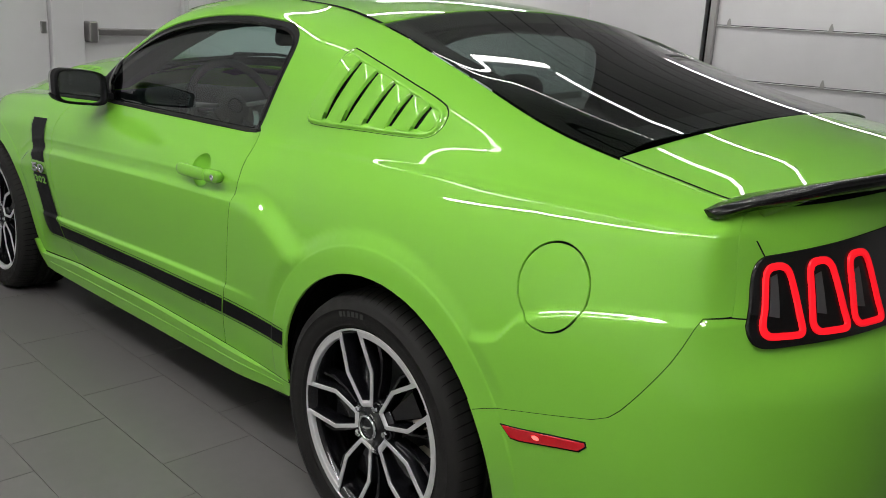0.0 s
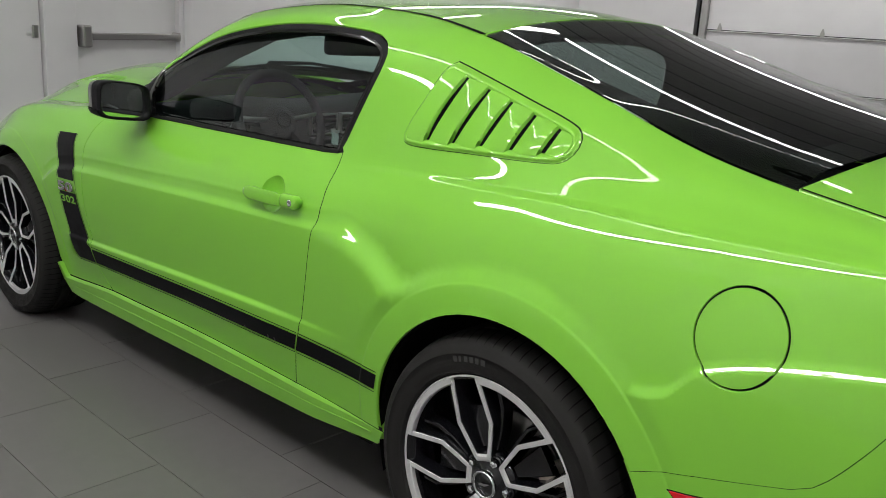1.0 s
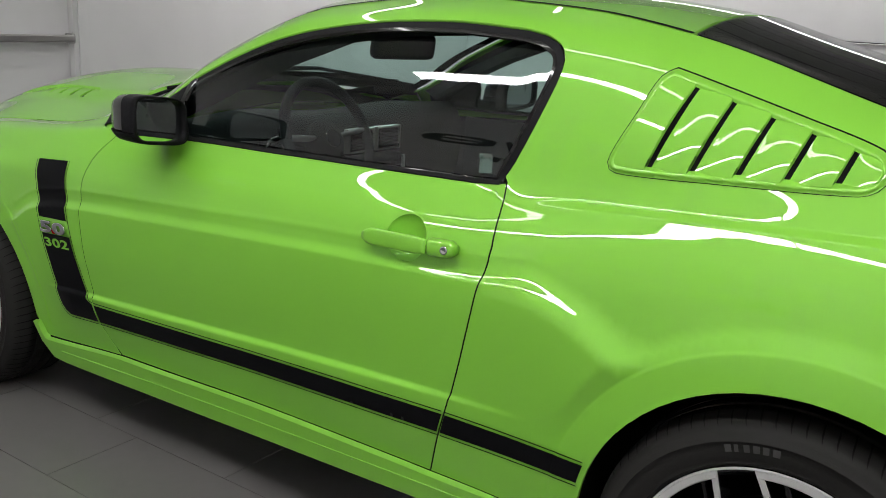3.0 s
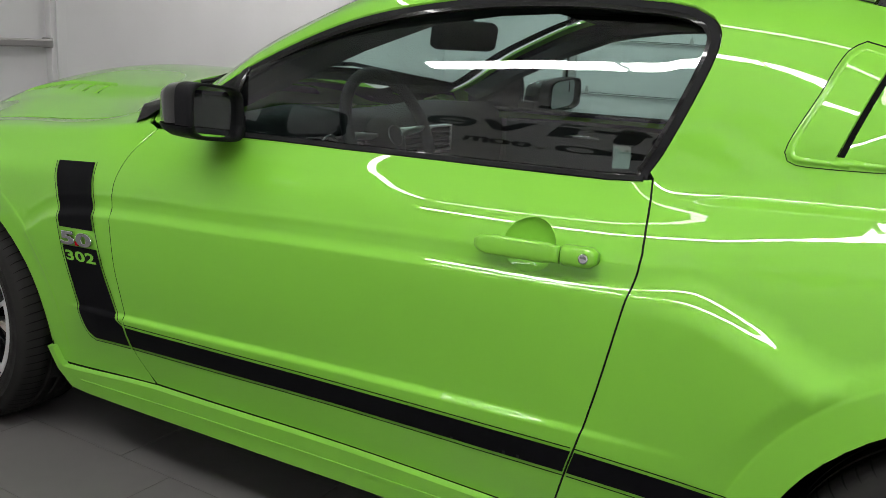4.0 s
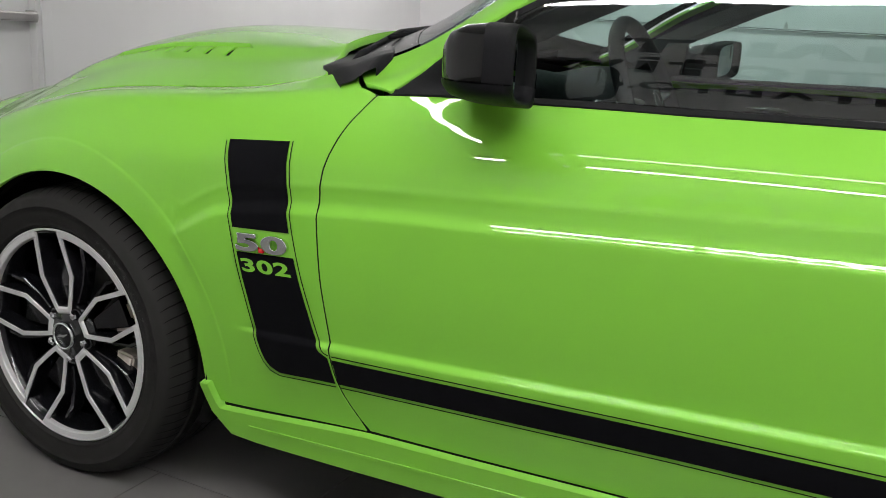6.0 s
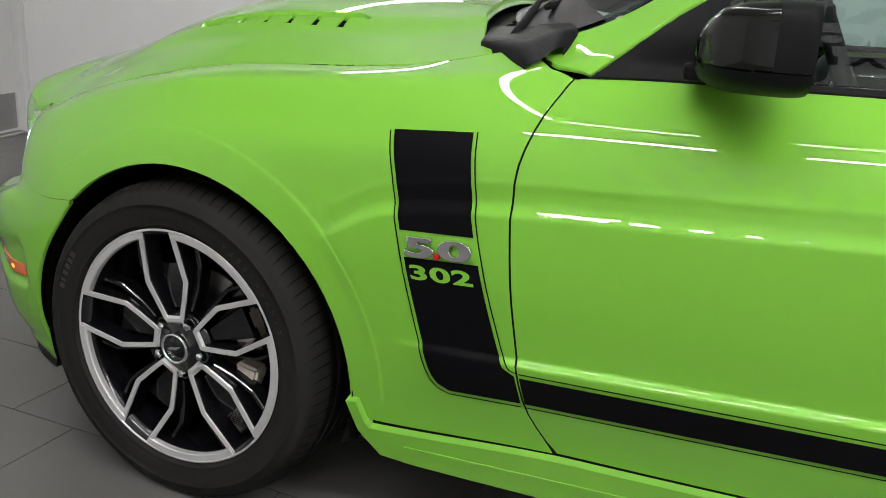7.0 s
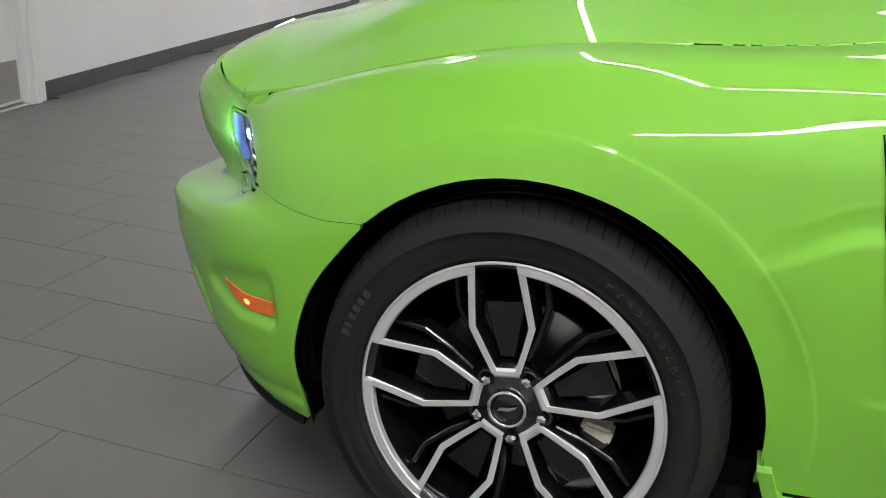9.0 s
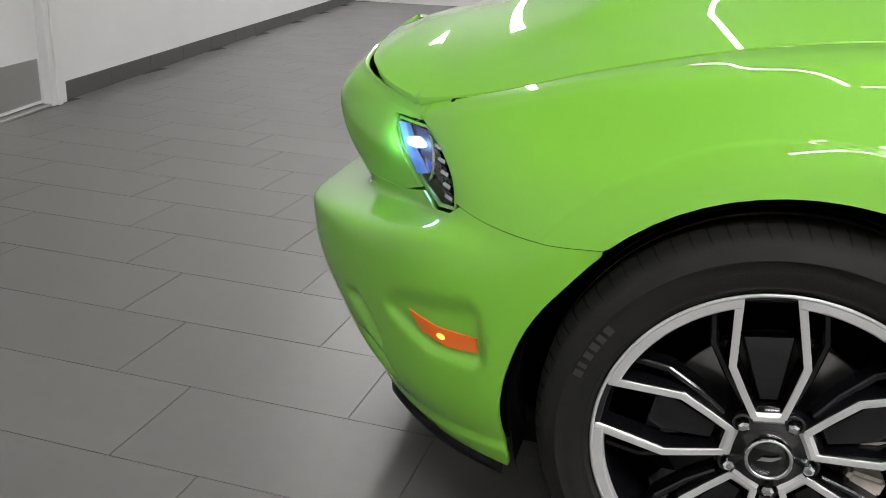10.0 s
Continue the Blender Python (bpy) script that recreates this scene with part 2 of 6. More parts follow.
line((-3.65, -3.605, -3.38, -3.23), (0, 0.42, 0.63, 0.768), (0.725, 0.715, 0.705, 0.725),
     (0.818, 0.856, 0.872, 0.882, 0.885, 0.888, 0.891, 0.893, 0.896, 0.904, 0.897, 0.867, 0.826),
     (0.768, 0.845, 0.87, 0.885, 0.887, 0.89, 0.895, 0.90, 0.905, 0.908, 0.915, 0.92, 0.93),
     (0.872, 0.955, 0.99), (0.735, 0.5, 0), (0.93, 0.94, 0.945))
line((-3.615, -3.575, -3.39, -3.24), (0, 0.43, 0.61, 0.722), (0.80, 0.768, 0.735, 0.765),
     (0.772, 0.815, 0.825, 0.811, 0.808, 0.809, 0.810, 0.817, 0.829, 0.842, 0.841, 0.818, 0.797),
     (0.82, 0.897, 0.928, 0.962, 0.973, 0.982, 0.988, 0.996, 1.008, 1.008, 1.012, 1.018, 1.022),
     (0.848, 0.925, 0.96), (0.72, 0.5, 0), (1.02, 1.03, 1.035))
line((-3.60, -3.56, -3.385, -3.235), (0, 0.43, 0.61, 0.70), (0.825, 0.782, 0.742, 0.778),
     (0.748, 0.792, 0.80, 0.79, 0.775, 0.765, 0.765, 0.768, 0.762, 0.772, 0.772, 0.766, 0.76),
     (0.834, 0.906, 0.940, 0.985, 1.07, 1.16, 1.17, 1.165, 1.15, 1.092, 1.058, 1.042, 1.036),
     (0.84, 0.915, 0.95), (0.71, 0.5, 0), (1.035, 1.045, 1.05))
line((-3.59, -3.55, -3.38, -3.23), (0, 0.43, 0.61, 0.685), (0.84, 0.790, 0.748, 0.786),
     (0.73, 0.765, 0.765, 0.745, 0.708, 0.69, 0.685, 0.69, 0.69, 0.715, 0.72, 0.727, 0.735),
     (0.842, 0.913, 0.948, 1.005, 1.165, 1.31, 1.345, 1.32, 1.275, 1.176, 1.101, 1.062, 1.046),
     (0.835, 0.91, 0.945), (0.70, 0.5, 0), (1.045, 1.055, 1.06))
line((-3.58, -3.545, -3.375, -3.225), (0, 0.43, 0.61, 0.67), (0.85, 0.796, 0.755, 0.792),
     (0.70, 0.72, 0.722, 0.690, 0.655, 0.615, 0.59, 0.585, 0.61, 0.632, 0.665, 0.685, 0.70),
     (0.847, 0.919, 0.953, 1.045, 1.197, 1.35, 1.385, 1.372, 1.330, 1.229, 1.126, 1.076, 1.056),
     (0.83, 0.905, 0.94), (0.69, 0.5, 0), (1.055, 1.065, 1.07))

NU, PER = 2001, 36
U0, U1 = -4.2, 1.75
GU = np.linspace(U0, U1, NU)
NV = (len(LINES) - 1) * PER + 1


def blur(a, sigma, axis):
    n = int(3 * sigma + 1)
    k = np.exp(-0.5 * (np.arange(-n, n + 1) / sigma) ** 2)
    k /= k.sum()
    p = [(0, 0), (0, 0)]
    p[axis] = (n, n)
    big = np.pad(a, p, mode="reflect", reflect_type="odd")
    return np.apply_along_axis(lambda c: np.convolve(c, k, "valid"), axis, big)


def ledge_height(x):
    return pchip((-2.6, -2.40, -2.24, -1.99, -1.70, -1.14, -0.65, -0.54, -0.42, -0.29, 0.0, 0.30, 0.42, 0.48, 0.70, 0.95),
                 (0.60, 0.64, 0.716, 0.750, 0.767, 0.797, 0.819, 0.830, 0.797, 0.735, 0.72, 0.70, 0.725, 0.785, 0.845, 0.875), np.asarray(x, float))


def shoulder_height(x):
    return pchip((-0.7, -0.5, -0.165, 0.28, 0.80, 1.0), (0.972, 0.988, 1.007, 1.020, 1.021, 1.015), np.asarray(x, float))


def build_side():
    cols = [np.array([pchip(u, q, GU) for q in (x, w, z)]) for u, x, w, z in LINES]
    stack = np.array(cols)                       # line, xyz, u
    out = np.zeros((3, NU, NV))
    rows = np.arange(len(LINES))
    fine = np.linspace(0, len(LINES) - 1, NV)
    for i in range(NU):
        c = stack[:, :, i]
        s = np.r_[0, np.cumsum(np.linalg.norm(np.diff(c, axis=0), axis=1) + 1e-4)]
        sf = np.interp(fine, rows, s)
        for k in range(3):
            out[k, i] = pchip(s, c[:, k], sf)
    for k in range(3):
        out[k] = blur(blur(out[k], 11.8, 0), 6.6, 1)
    X, W, Z = out
    # raised bands round the wheel openings
    for cx, r0 in ((-2.712, 0.392), (0.02, 0.405)):
        r = np.hypot(X - cx, Z - 0.345)
        W += 0.0017 * (1 - smooth_step(r0 + 0.0675, r0 + 0.0745, r)) * smooth_step(0.28, 0.36, Z) * smooth_step(-3.35, -3.1, X)
    rf, rr = np.hypot(X + 2.712, Z - 0.345), np.hypot(X - 0.02, Z - 0.345)
    clear = smooth_step(0.435, 0.475, rf) * smooth_step(0.47, 0.52, rr) * smooth_step(-2.46, -2.28, X) * (1 - smooth_step(0.84, 0.95, X))
    # the ledge along the flank, dipping to the wheel openings at both ends
    zl = ledge_height(X.ravel()).reshape(X.shape)
    slope = pchip((-2.6, -1.6, -1.1, -0.73, -0.5, -0.37, -0.2, 0.45, 0.7, 0.95), (0.88, 0.94, 0.93, 0.90, 1.08, 1.12, 0.90, 0.94, 0.94, 0.94), X.ravel()).reshape(X.shape)
    local = smooth_step(zl - 0.36, zl - 0.03, Z) * (1 - smooth_step(zl + 0.10, zl + 0.40, Z))
    # slope rises sharply, holds, then dies away upwards
    zt = np.linspace(-0.02, 0.04, 241)
    st = np.interp(zt, (-0.0085, -0.0060, 0.0055, 0.018), (0.0, 1.06, 0.94, 0.0))
    ft = np.cumsum(st) * (zt[1] - zt[0])
    full = ft[-1]
    soft = smooth_step(-0.68, -0.50, X) * (1 - smooth_step(0.0, 0.3, X))
    zs = np.linspace(-0.07, 0.07, 281)
    fs = np.cumsum(0.95 * np.cos(np.pi / 2 * np.clip(zs / 0.047, -1, 1)) ** 2) * (zs[1] - zs[0])
    crisp_ledge = 0.62 * full - np.interp(Z - zl, zt, ft)
    soft_ledge = 0.5 * fs[-1] - np.interp(Z - zl, zs, fs)
    W += 0.70 * slope * (crisp_ledge * (1 - soft) + soft_ledge * soft) * local * clear
    # the fine crease above it
    zk = zl + 0.046
    fine_crease = smooth_step(-2.5, -2.3, X) * (1 - smooth_step(-0.75, -0.40, X))
    W += 0.0015 * np.exp(-((Z - zk) / 0.0085) ** 2) * fine_crease
    # the lower crease above the stripe, and the hollow before the rear wheel
    band = smooth_step(-2.24, -2.08, X) * (1 - smooth_step(-0.95, -0.45, X))
    zc = 0.478 + 0.045 * (X + 2.0)
    W += 0.0120 * (1 - smooth_step(zc - 0.007, zc + 0.007, Z)) * smooth_step(0.30, 0.45, Z) * band
    W -= 0.008 * np.exp(-((X + 0.95) / 0.42) ** 2 - ((Z - 0.60) / 0.12) ** 2)
    W += 0.006 * np.exp(-((Z - 0.865) / 0.03) ** 2) * smooth_step(-1.3, -0.7, X) * (1 - smooth_step(-0.4, -0.1, X)) * 0.4
    # the door's shoulder keeps rolling inwards up to the belt
    zb = pchip((-1.95, -1.66, -1.36, -0.99, -0.735, -0.60), (0.968, 0.975, 0.981, 0.989, 0.996, 1.008), np.clip(X, -1.95, -0.60).ravel()).reshape(X.shape)
    W -= 0.024 * smooth_step(zb - 0.045, zb + 0.035, Z) * (1 - smooth_step(zb + 0.012, zb + 0.085, Z)) * smooth_step(-2.02, -1.82, X) * (1 - smooth_step(-0.78, -0.60, X))
    # the fold along the rear shoulder
    zr = shoulder_height(X.ravel()).reshape(X.shape)
    near_fold = smooth_step(zr - 0.12, zr - 0.01, Z) * (1 - smooth_step(zr + 0.01, zr + 0.075, Z))
    W += 0.008 * (0.5 - smooth_step(zr - 0.008, zr + 0.008, Z)) * near_fold * smooth_step(-0.62, -0.45, X) * (1 - smooth_step(0.80, 0.90, X))
    return X, W, Z


GX, GW, GZ = build_side()
ZMONO = np.maximum.accumulate(GZ + np.linspace(0, 1e-5, NV)[None, :], axis=1)


def grid_at(g, u, v):
    fu = np.clip((np.asarray(u) - U0) / (U1 - U0) * (NU - 1), 0, NU - 1.001)
    fv = np.clip(np.asarray(v), 0, NV - 1.001)
    i, j = fu.astype(int), fv.astype(int)
    a, b = fu - i, fv - j
    return (g[i, j] * (1 - a) + g[i + 1, j] * a) * (1 - b) + (g[i, j + 1] * (1 - a) + g[i + 1, j + 1] * a) * b


def v_of(u, z):
    """Where along the cross-section at u the height z lies."""
    u, z = np.atleast_1d(u).astype(float), np.atleast_1d(z).astype(float)
    out = np.zeros(len(u))
    for n, (a, b) in enumerate(zip(u, z)):
        f = min(max((a - U0) / (U1 - U0) * (NU - 1), 0), NU - 1.001)
        i = int(f)
        col = ZMONO[i] * (1 - (f - i)) + ZMONO[i + 1] * (f - i)
        out[n] = np.interp(b, col, np.arange(NV))
    return out


QS = 0.1 / PER


def side_fn(a, q):
    v = np.asarray(q) / QS
    return np.stack([grid_at(GX, a, v), -grid_at(GW, a, v), grid_at(GZ, a, v)], -1)


def side_loop(pts):
    """(x, z) corners to the surface's own coordinates; z None is the top edge."""
    out = []
    for u, z in pts:
        out.append((u, (NV - 1) * QS if z is None else v_of(u, z)[0] * QS))
    return out


def width_at(x, z):
    return float(grid_at(GW, x, v_of(x, z))[0])


def dense(loop, step, closed=True):
    out = []
    n = len(loop)
    for i in range(n if closed else n - 1):
        a, b = np.array(loop[i], float), np.array(loop[(i + 1) % n], float)
        k = max(1, int(np.ceil(np.linalg.norm(b - a) / step)))
        for j in range(k):
            out.append(tuple(a + (b - a) * j / k))
    if not closed:
        out.append(tuple(loop[-1]))
    return out


def curve_pts(pts, n=24):
    """A smooth line through a few points."""
    p = np.array(pts, float)
    s = np.r_[0, np.cumsum(np.linalg.norm(np.diff(p, axis=0), axis=1))]
    f = np.linspace(0, s[-1], n)
    m = np.zeros_like(p)
    for i in range(len(p)):
        a, b = max(i - 1, 0), min(i + 1, len(p) - 1)
        m[i] = (p[b] - p[a]) / (s[b] - s[a])
    out = []
    for x in f:
        i = min(int(np.searchsorted(s, x, side="right")) - 1, len(s) - 2)
        h = s[i + 1] - s[i]
        t = (x - s[i]) / h
        out.append(tuple((1 + 2 * t) * (1 - t) ** 2 * p[i] + t * (1 - t) ** 2 * h * m[i] + t * t * (3 - 2 * t) * p[i + 1] + t * t * (t - 1) * h * m[i + 1]))
    return out


def inset(loop, d):
    """The loop drawn in by d on all sides."""
    p = np.array(loop, float)
    area = 0.5 * np.sum(p[:, 0] * np.roll(p[:, 1], -1) - np.roll(p[:, 0], -1) * p[:, 1])
    s = 1 if area > 0 else -1
    a, b = np.roll(p, 1, 0), np.roll(p, -1, 0)
    e1, e2 = p - a, b - p
    n1 = np.stack([-e1[:, 1], e1[:, 0]], 1) / (np.linalg.norm(e1, axis=1)[:, None] + 1e-9)
    n2 = np.stack([-e2[:, 1], e2[:, 0]], 1) / (np.linalg.norm(e2, axis=1)[:, None] + 1e-9)
    n = n1 + n2
    n /= np.maximum(np.linalg.norm(n, axis=1)[:, None], 0.4) + 1e-9
    k = 1 / np.maximum(np.sum(n * n1, axis=1), 0.6)
    return [tuple(q) for q in p + s * d * n * k[:, None]]


def inside(loops, pts):
    res = np.zeros(len(pts), bool)
    for lp in loops:
        q = np.array(lp, float)
        x1, y1 = q[:, 0], q[:, 1]
        x2, y2 = np.roll(x1, -1), np.roll(y1, -1)
        for i in range(len(q)):
            if y1[i] == y2[i]:
                continue
            c = ((y1[i] > pts[:, 1]) != (y2[i] > pts[:, 1])) & (pts[:, 0] < (x2[i] - x1[i]) * (pts[:, 1] - y1[i]) / (y2[i] - y1[i]) + x1[i])
            res ^= c
    return res


def near(loops, pts, d):
    res = np.zeros(len(pts), bool)
    for lp in loops:
        q = np.array(lp, float)
        r = np.roll(q, -1, 0)
        for a, b in zip(q, r):
            e = b - a
            t = np.clip(((pts - a) @ e) / (e @ e + 1e-12), 0, 1)
            res |= np.linalg.norm(pts - a - t[:, None] * e, axis=1) < d
    return res


def carve(loop, depth, soft):
    """Presses a loop of (u, z) into the side surface (a negative depth raises it)."""
    global GX, GW, GZ
    U = np.repeat(GU[:, None], NV, 1)
    p = np.array(loop)
    i0, i1 = np.searchsorted(GU, p[:, 0].min() - 0.06), np.searchsorted(GU, p[:, 0].max() + 0.06)
    m = np.zeros(GX.shape)
    block = np.stack([U[i0:i1].ravel(), GZ[i0:i1].ravel()], -1)
    m[i0:i1] = inside([loop], block).reshape(i1 - i0, NV)
    m[i0:i1] = blur(blur(m[i0:i1], soft, 0), soft, 1)
    grad = [(np.gradient(a, axis=0), np.gradient(a, axis=1)) for a in (GX, GW, GZ)]
    n = np.stack([grad[1][0] * grad[2][1] - grad[2][0] * grad[1][1], grad[2][0] * grad[0][1] - grad[0][0] * grad[2][1],
                  grad[0][0] * grad[1][1] - grad[1][0] * grad[0][1]])
    n /= np.linalg.norm(n, axis=0) + 1e-12
    if n[1, NU // 2, NV // 2] < 0:
        n = -n
    GX, GW, GZ = GX - n[0] * m * depth, GW - n[1] * m * depth, GZ - n[2] * m * depth


# pocket of the side marker, two slots at the bumper corner, and its raised lower lip
carve([(-3.385, 0.432), (-3.340, 0.462), (-3.168, 0.492), (-3.163, 0.398), (-3.180, 0.392), (-3.270, 0.389), (-3.350, 0.412)], 0.011, 2.2)
carve([(-3.535, 0.392), (-3.490, 0.408), (-3.445, 0.378), (-3.418, 0.340), (-3.440, 0.340), (-3.480, 0.365)], 0.016, 1.6)
carve([(-3.525, 0.322), (-3.470, 0.322), (-3.415, 0.310), (-3.405, 0.268), (-3.440, 0.276), (-3.500, 0.298)], 0.022, 1.6)
carve([(-3.55, 0.15), (-3.55, 0.232), (-3.35, 0.240), (-3.10, 0.246), (-3.10, 0.15)], -0.008, 1.8)
ZMONO = np.maximum.accumulate(GZ + np.linspace(0, 1e-5, NV)[None, :], axis=1)


def patch(name, loops, fn, mat, parent, step=0.025, edge=0.012, lift=0.0, flange=0.010, mirror=False, label="", flip=False, folds=None):
    """A sheet on a curved surface within closed loops (the first one outside, then holes), with turned-in edges."""
    from mathutils.geometry import delaunay_2d_cdt
    loops = [dense(lp, edge) for lp in loops]
    pts, edges = [], []
    for lp in loops:
        s = len(pts)
        pts += lp
        edges += [(s + i, s + (i + 1) % len(lp)) for i in range(len(lp))]
    nb = len(pts)
    lo, hi = np.min(np.array(loops[0]), 0), np.max(np.array(loops[0]), 0)
    g = np.stack(np.meshgrid(np.arange(lo[0], hi[0], step), np.arange(lo[1], hi[1], step)), -1).reshape(-1, 2)
    if len(g):
        g = g[inside(loops, g)]
        g = g[~near(loops, g, step * 0.45)] if len(g) else g
    if folds is not None:
        f = folds[inside(loops, folds)]
        f = f[~near(loops, f, 0.003)]
        cell = 0.0065
        used = set()
        for a, b in f:
            i, j = int(a // cell), int(b // cell)
            used |= {(i + m, j + n) for m in (-1, 0, 1) for n in (-1, 0, 1)}
        g = np.array([q for q in g if (int(q[0] // cell), int(q[1] // cell)) not in used])
        pts += [tuple(q) for q in f]
    pts += [tuple(q) for q in g]
    vs, _, fs, *_ = delaunay_2d_cdt([Vector(q) for q in pts], edges, [], 0, 1e-7)
    P2 = np.array([tuple(v) for v in vs])
    F = np.array([tuple(f) for f in fs if len(f) == 3])
    F = F[inside(loops, P2[F].mean(1))]
    e = 2e-3
    P = fn(P2[:, 0], P2[:, 1])
    du = fn(P2[:, 0] + e, P2[:, 1]) - fn(P2[:, 0] - e, P2[:, 1])
    dv = fn(P2[:, 0], P2[:, 1] + e) - fn(P2[:, 0], P2[:, 1] - e)
    N = np.cross(du, dv)
    N /= np.linalg.norm(N, axis=1)[:, None] + 1e-12
    if flip:
        N = -N
    P = P + N * lift
    # face order by the normals
    T = np.cross(P[F[:, 1]] - P[F[:, 0]], P[F[:, 2]] - P[F[:, 0]])
    bad = np.sum(T * N[F].mean(1), 1) < 0
    F[bad] = F[bad][:, ::-1]
    verts, norms, faces = [tuple(p) for p in P], [tuple(n) for n in N], [tuple(map(int, f)) for f in F]
    if flange:
        count = {}
        for f in faces:
            for a, b in ((f[0], f[1]), (f[1], f[2]), (f[2], f[0])):
                count[(a, b)] = count.get((a, b), 0) + 1
        for (a, b) in list(count):
            if (b, a) in count:
                continue
            pa, pb, na, nb_ = P[a], P[b], N[a], N[b]
            s = len(verts)
            out = np.cross(pb - pa, na)
            out = out / (np.linalg.norm(out) + 1e-12)
            soft_a, soft_b = na + 0.6 * out, nb_ + 0.6 * out
            verts += [tuple(pa), tuple(pb), tuple(pb - nb_ * flange), tuple(pa - na * flange)]
            norms += [tuple(soft_a / np.linalg.norm(soft_a)), tuple(soft_b / np.linalg.norm(soft_b)), tuple(out), tuple(out)]
            faces.append((s + 1, s, s + 3, s + 2))
    obs = [link_mesh(name, verts, faces, mat, parent, True, norms, label)]
    if mirror:
        verts = [(x, -y, z) for x, y, z in verts]
        norms = [(x, -y, z) for x, y, z in norms]
        obs.append(link_mesh(name, verts, [f[::-1] for f in faces], mat, parent, True, norms, label))
    return obs


def circle(cx, cz, rx, rz=None, n=48):
    return [(cx + rx * math.cos(2 * math.pi * k / n), cz + (rz or rx) * math.sin(2 * math.pi * k / n)) for k in range(n)]


def fold_points():
    """Points along the folds of the flank, so that the sheets bend exactly there."""
    out = []
    for cx, r0 in ((-2.712, 0.392), (0.02, 0.405)):
        for dr in (0.0655, 0.0675, 0.0695, 0.071, 0.0725, 0.0745, 0.0765):
            r = r0 + dr
            for k in range(230):
                t = radians(-12 + 204 * k / 229)
                x, z = cx + r * math.cos(t), 0.345 + r * math.sin(t)
                if z > 0.33 and -3.3 < x < 0.6:
                    out.append((x, z))
    for x in np.arange(-2.45, 0.95, 0.008):
        zl = float(ledge_height(np.array([x]))[0])
        if math.hypot(x + 2.712, zl - 0.345) < 0.48 or math.hypot(x - 0.02, zl - 0.345) < 0.49:
            if x > -0.58:
                zr = float(shoulder_height(np.array([x]))[0])
                for d in (-0.011, -0.008, -0.005, -0.0025, 0.0, 0.0025, 0.005, 0.008, 0.011):
                    out.append((x, zr + d))
            continue
        for d in (-0.014, -0.0105, -0.008, -0.0055, -0.002, 0.002, 0.0055, 0.010, 0.015, 0.020, 0.025):
            out.append((x, zl + d))
        if x > -0.58:
            zr = float(shoulder_height(np.array([x]))[0])
            for d in (-0.011, -0.008, -0.005, -0.0025, 0.0, 0.0025, 0.005, 0.008, 0.011):
                out.append((x, zr + d))
        if x < -0.42:
            for d in (0.032, 0.0365, 0.041, 0.0455, 0.050, 0.0545, 0.060):
                out.append((x, zl + d))
        if x < -0.45:
            zc = 0.478 + 0.045 * (x + 2.0)
            for d in (-0.014, -0.010, -0.006, -0.003, 0.0, 0.003, 0.006, 0.010, 0.014):
                out.append((x, zc + d))
    a = np.array(out)
    return np.stack([a[:, 0], v_of(a[:, 0], a[:, 1]) * QS], -1)


FOLDS = fold_points()


def rounded(poly, r, n=6):
    """A polygon with its corners rounded off."""
    out = []
    m = len(poly)
    for i in range(m):
        a, b, c = (np.array(poly[(i + k) % m], float) for k in (-1, 0, 1))
        u, v = (a - b) / np.linalg.norm(a - b), (c - b) / np.linalg.norm(c - b)
        d = min(r, 0.45 * np.linalg.norm(a - b), 0.45 * np.linalg.norm(c - b))
        for k in range(n + 1):
            t = k / n
            out.append(tuple((1 - t) ** 2 * (b + u * d) + 2 * t * (1 - t) * b + t * t * (b + v * d)))
    return out


def ribbon(pts, off, width):
    """A thin line beside the points."""
    p = np.array(pts, float)
    t = np.gradient(p, axis=0)
    n = np.stack([-t[:, 1], t[:, 0]], 1)
    n /= np.linalg.norm(n, axis=1)[:, None]
    a, b = p + n * off, p + n * (off + width)
    return [tuple(q) for q in a] + [tuple(q) for q in b[::-1]]


# ---- the room ----
ROOM = pose(-6.45, 2.17, 0, 0, 0, 10.6)          # corner beside the door frame; the front wall runs along its y
RX1, RY0, RY1, RZ = 15.0, -7.0, 8.4, 3.6


def room_box(name, dims, mat, parent=None, bevel=0.0, label=""):
    bm = bmesh.new()
    box(bm, *dims, bevel=bevel)
    ob = part(name, bm, mat, parent, label)
    if parent is None:
        ob.matrix_world = ROOM
    return ob


floor = tagged(room_box("floor", (-0.4, RX1 + 0.4, RY0 - 0.4, RY1 + 0.4, -0.2, -0.004), GROUT), "dark grey porcelain tile floor with thin joints", "floor", kind="structure")
ceiling = tagged(room_box("ceiling", (-0.3, RX1 + 0.3, RY0 - 0.3, RY1 + 0.3, RZ, RZ + 0.15), CEILING), "white panelled showroom ceiling", "ceiling", kind="structure")
DOOR_Y0, DOOR_Y1, DOOR_H = -1.22, -0.17, 2.13
wall_front = tagged(room_box("wall_front", (-0.2, 0, 0.0, RY1, 0, RZ), WALL), "white painted wall with grey tile skirting", "wall", kind="structure")
wall_front_side = tagged(room_box("wall_front_side", (-0.2, 0, RY0, -2.75, 0, RZ), WALL), "white painted wall", "wall", kind="structure")
wall_front_head = tagged(room_box("wall_front_head", (-0.2, 0, -2.75, 0.0, 2.3, RZ), WALL), "white painted wall above the doors", "wall", kind="structure")
wall_back = tagged(room_box("wall_back", (-0.2, 2.02, RY1, RY1 + 0.2, 0, RZ), WALL), "plain white painted wall", "wall", kind="structure")
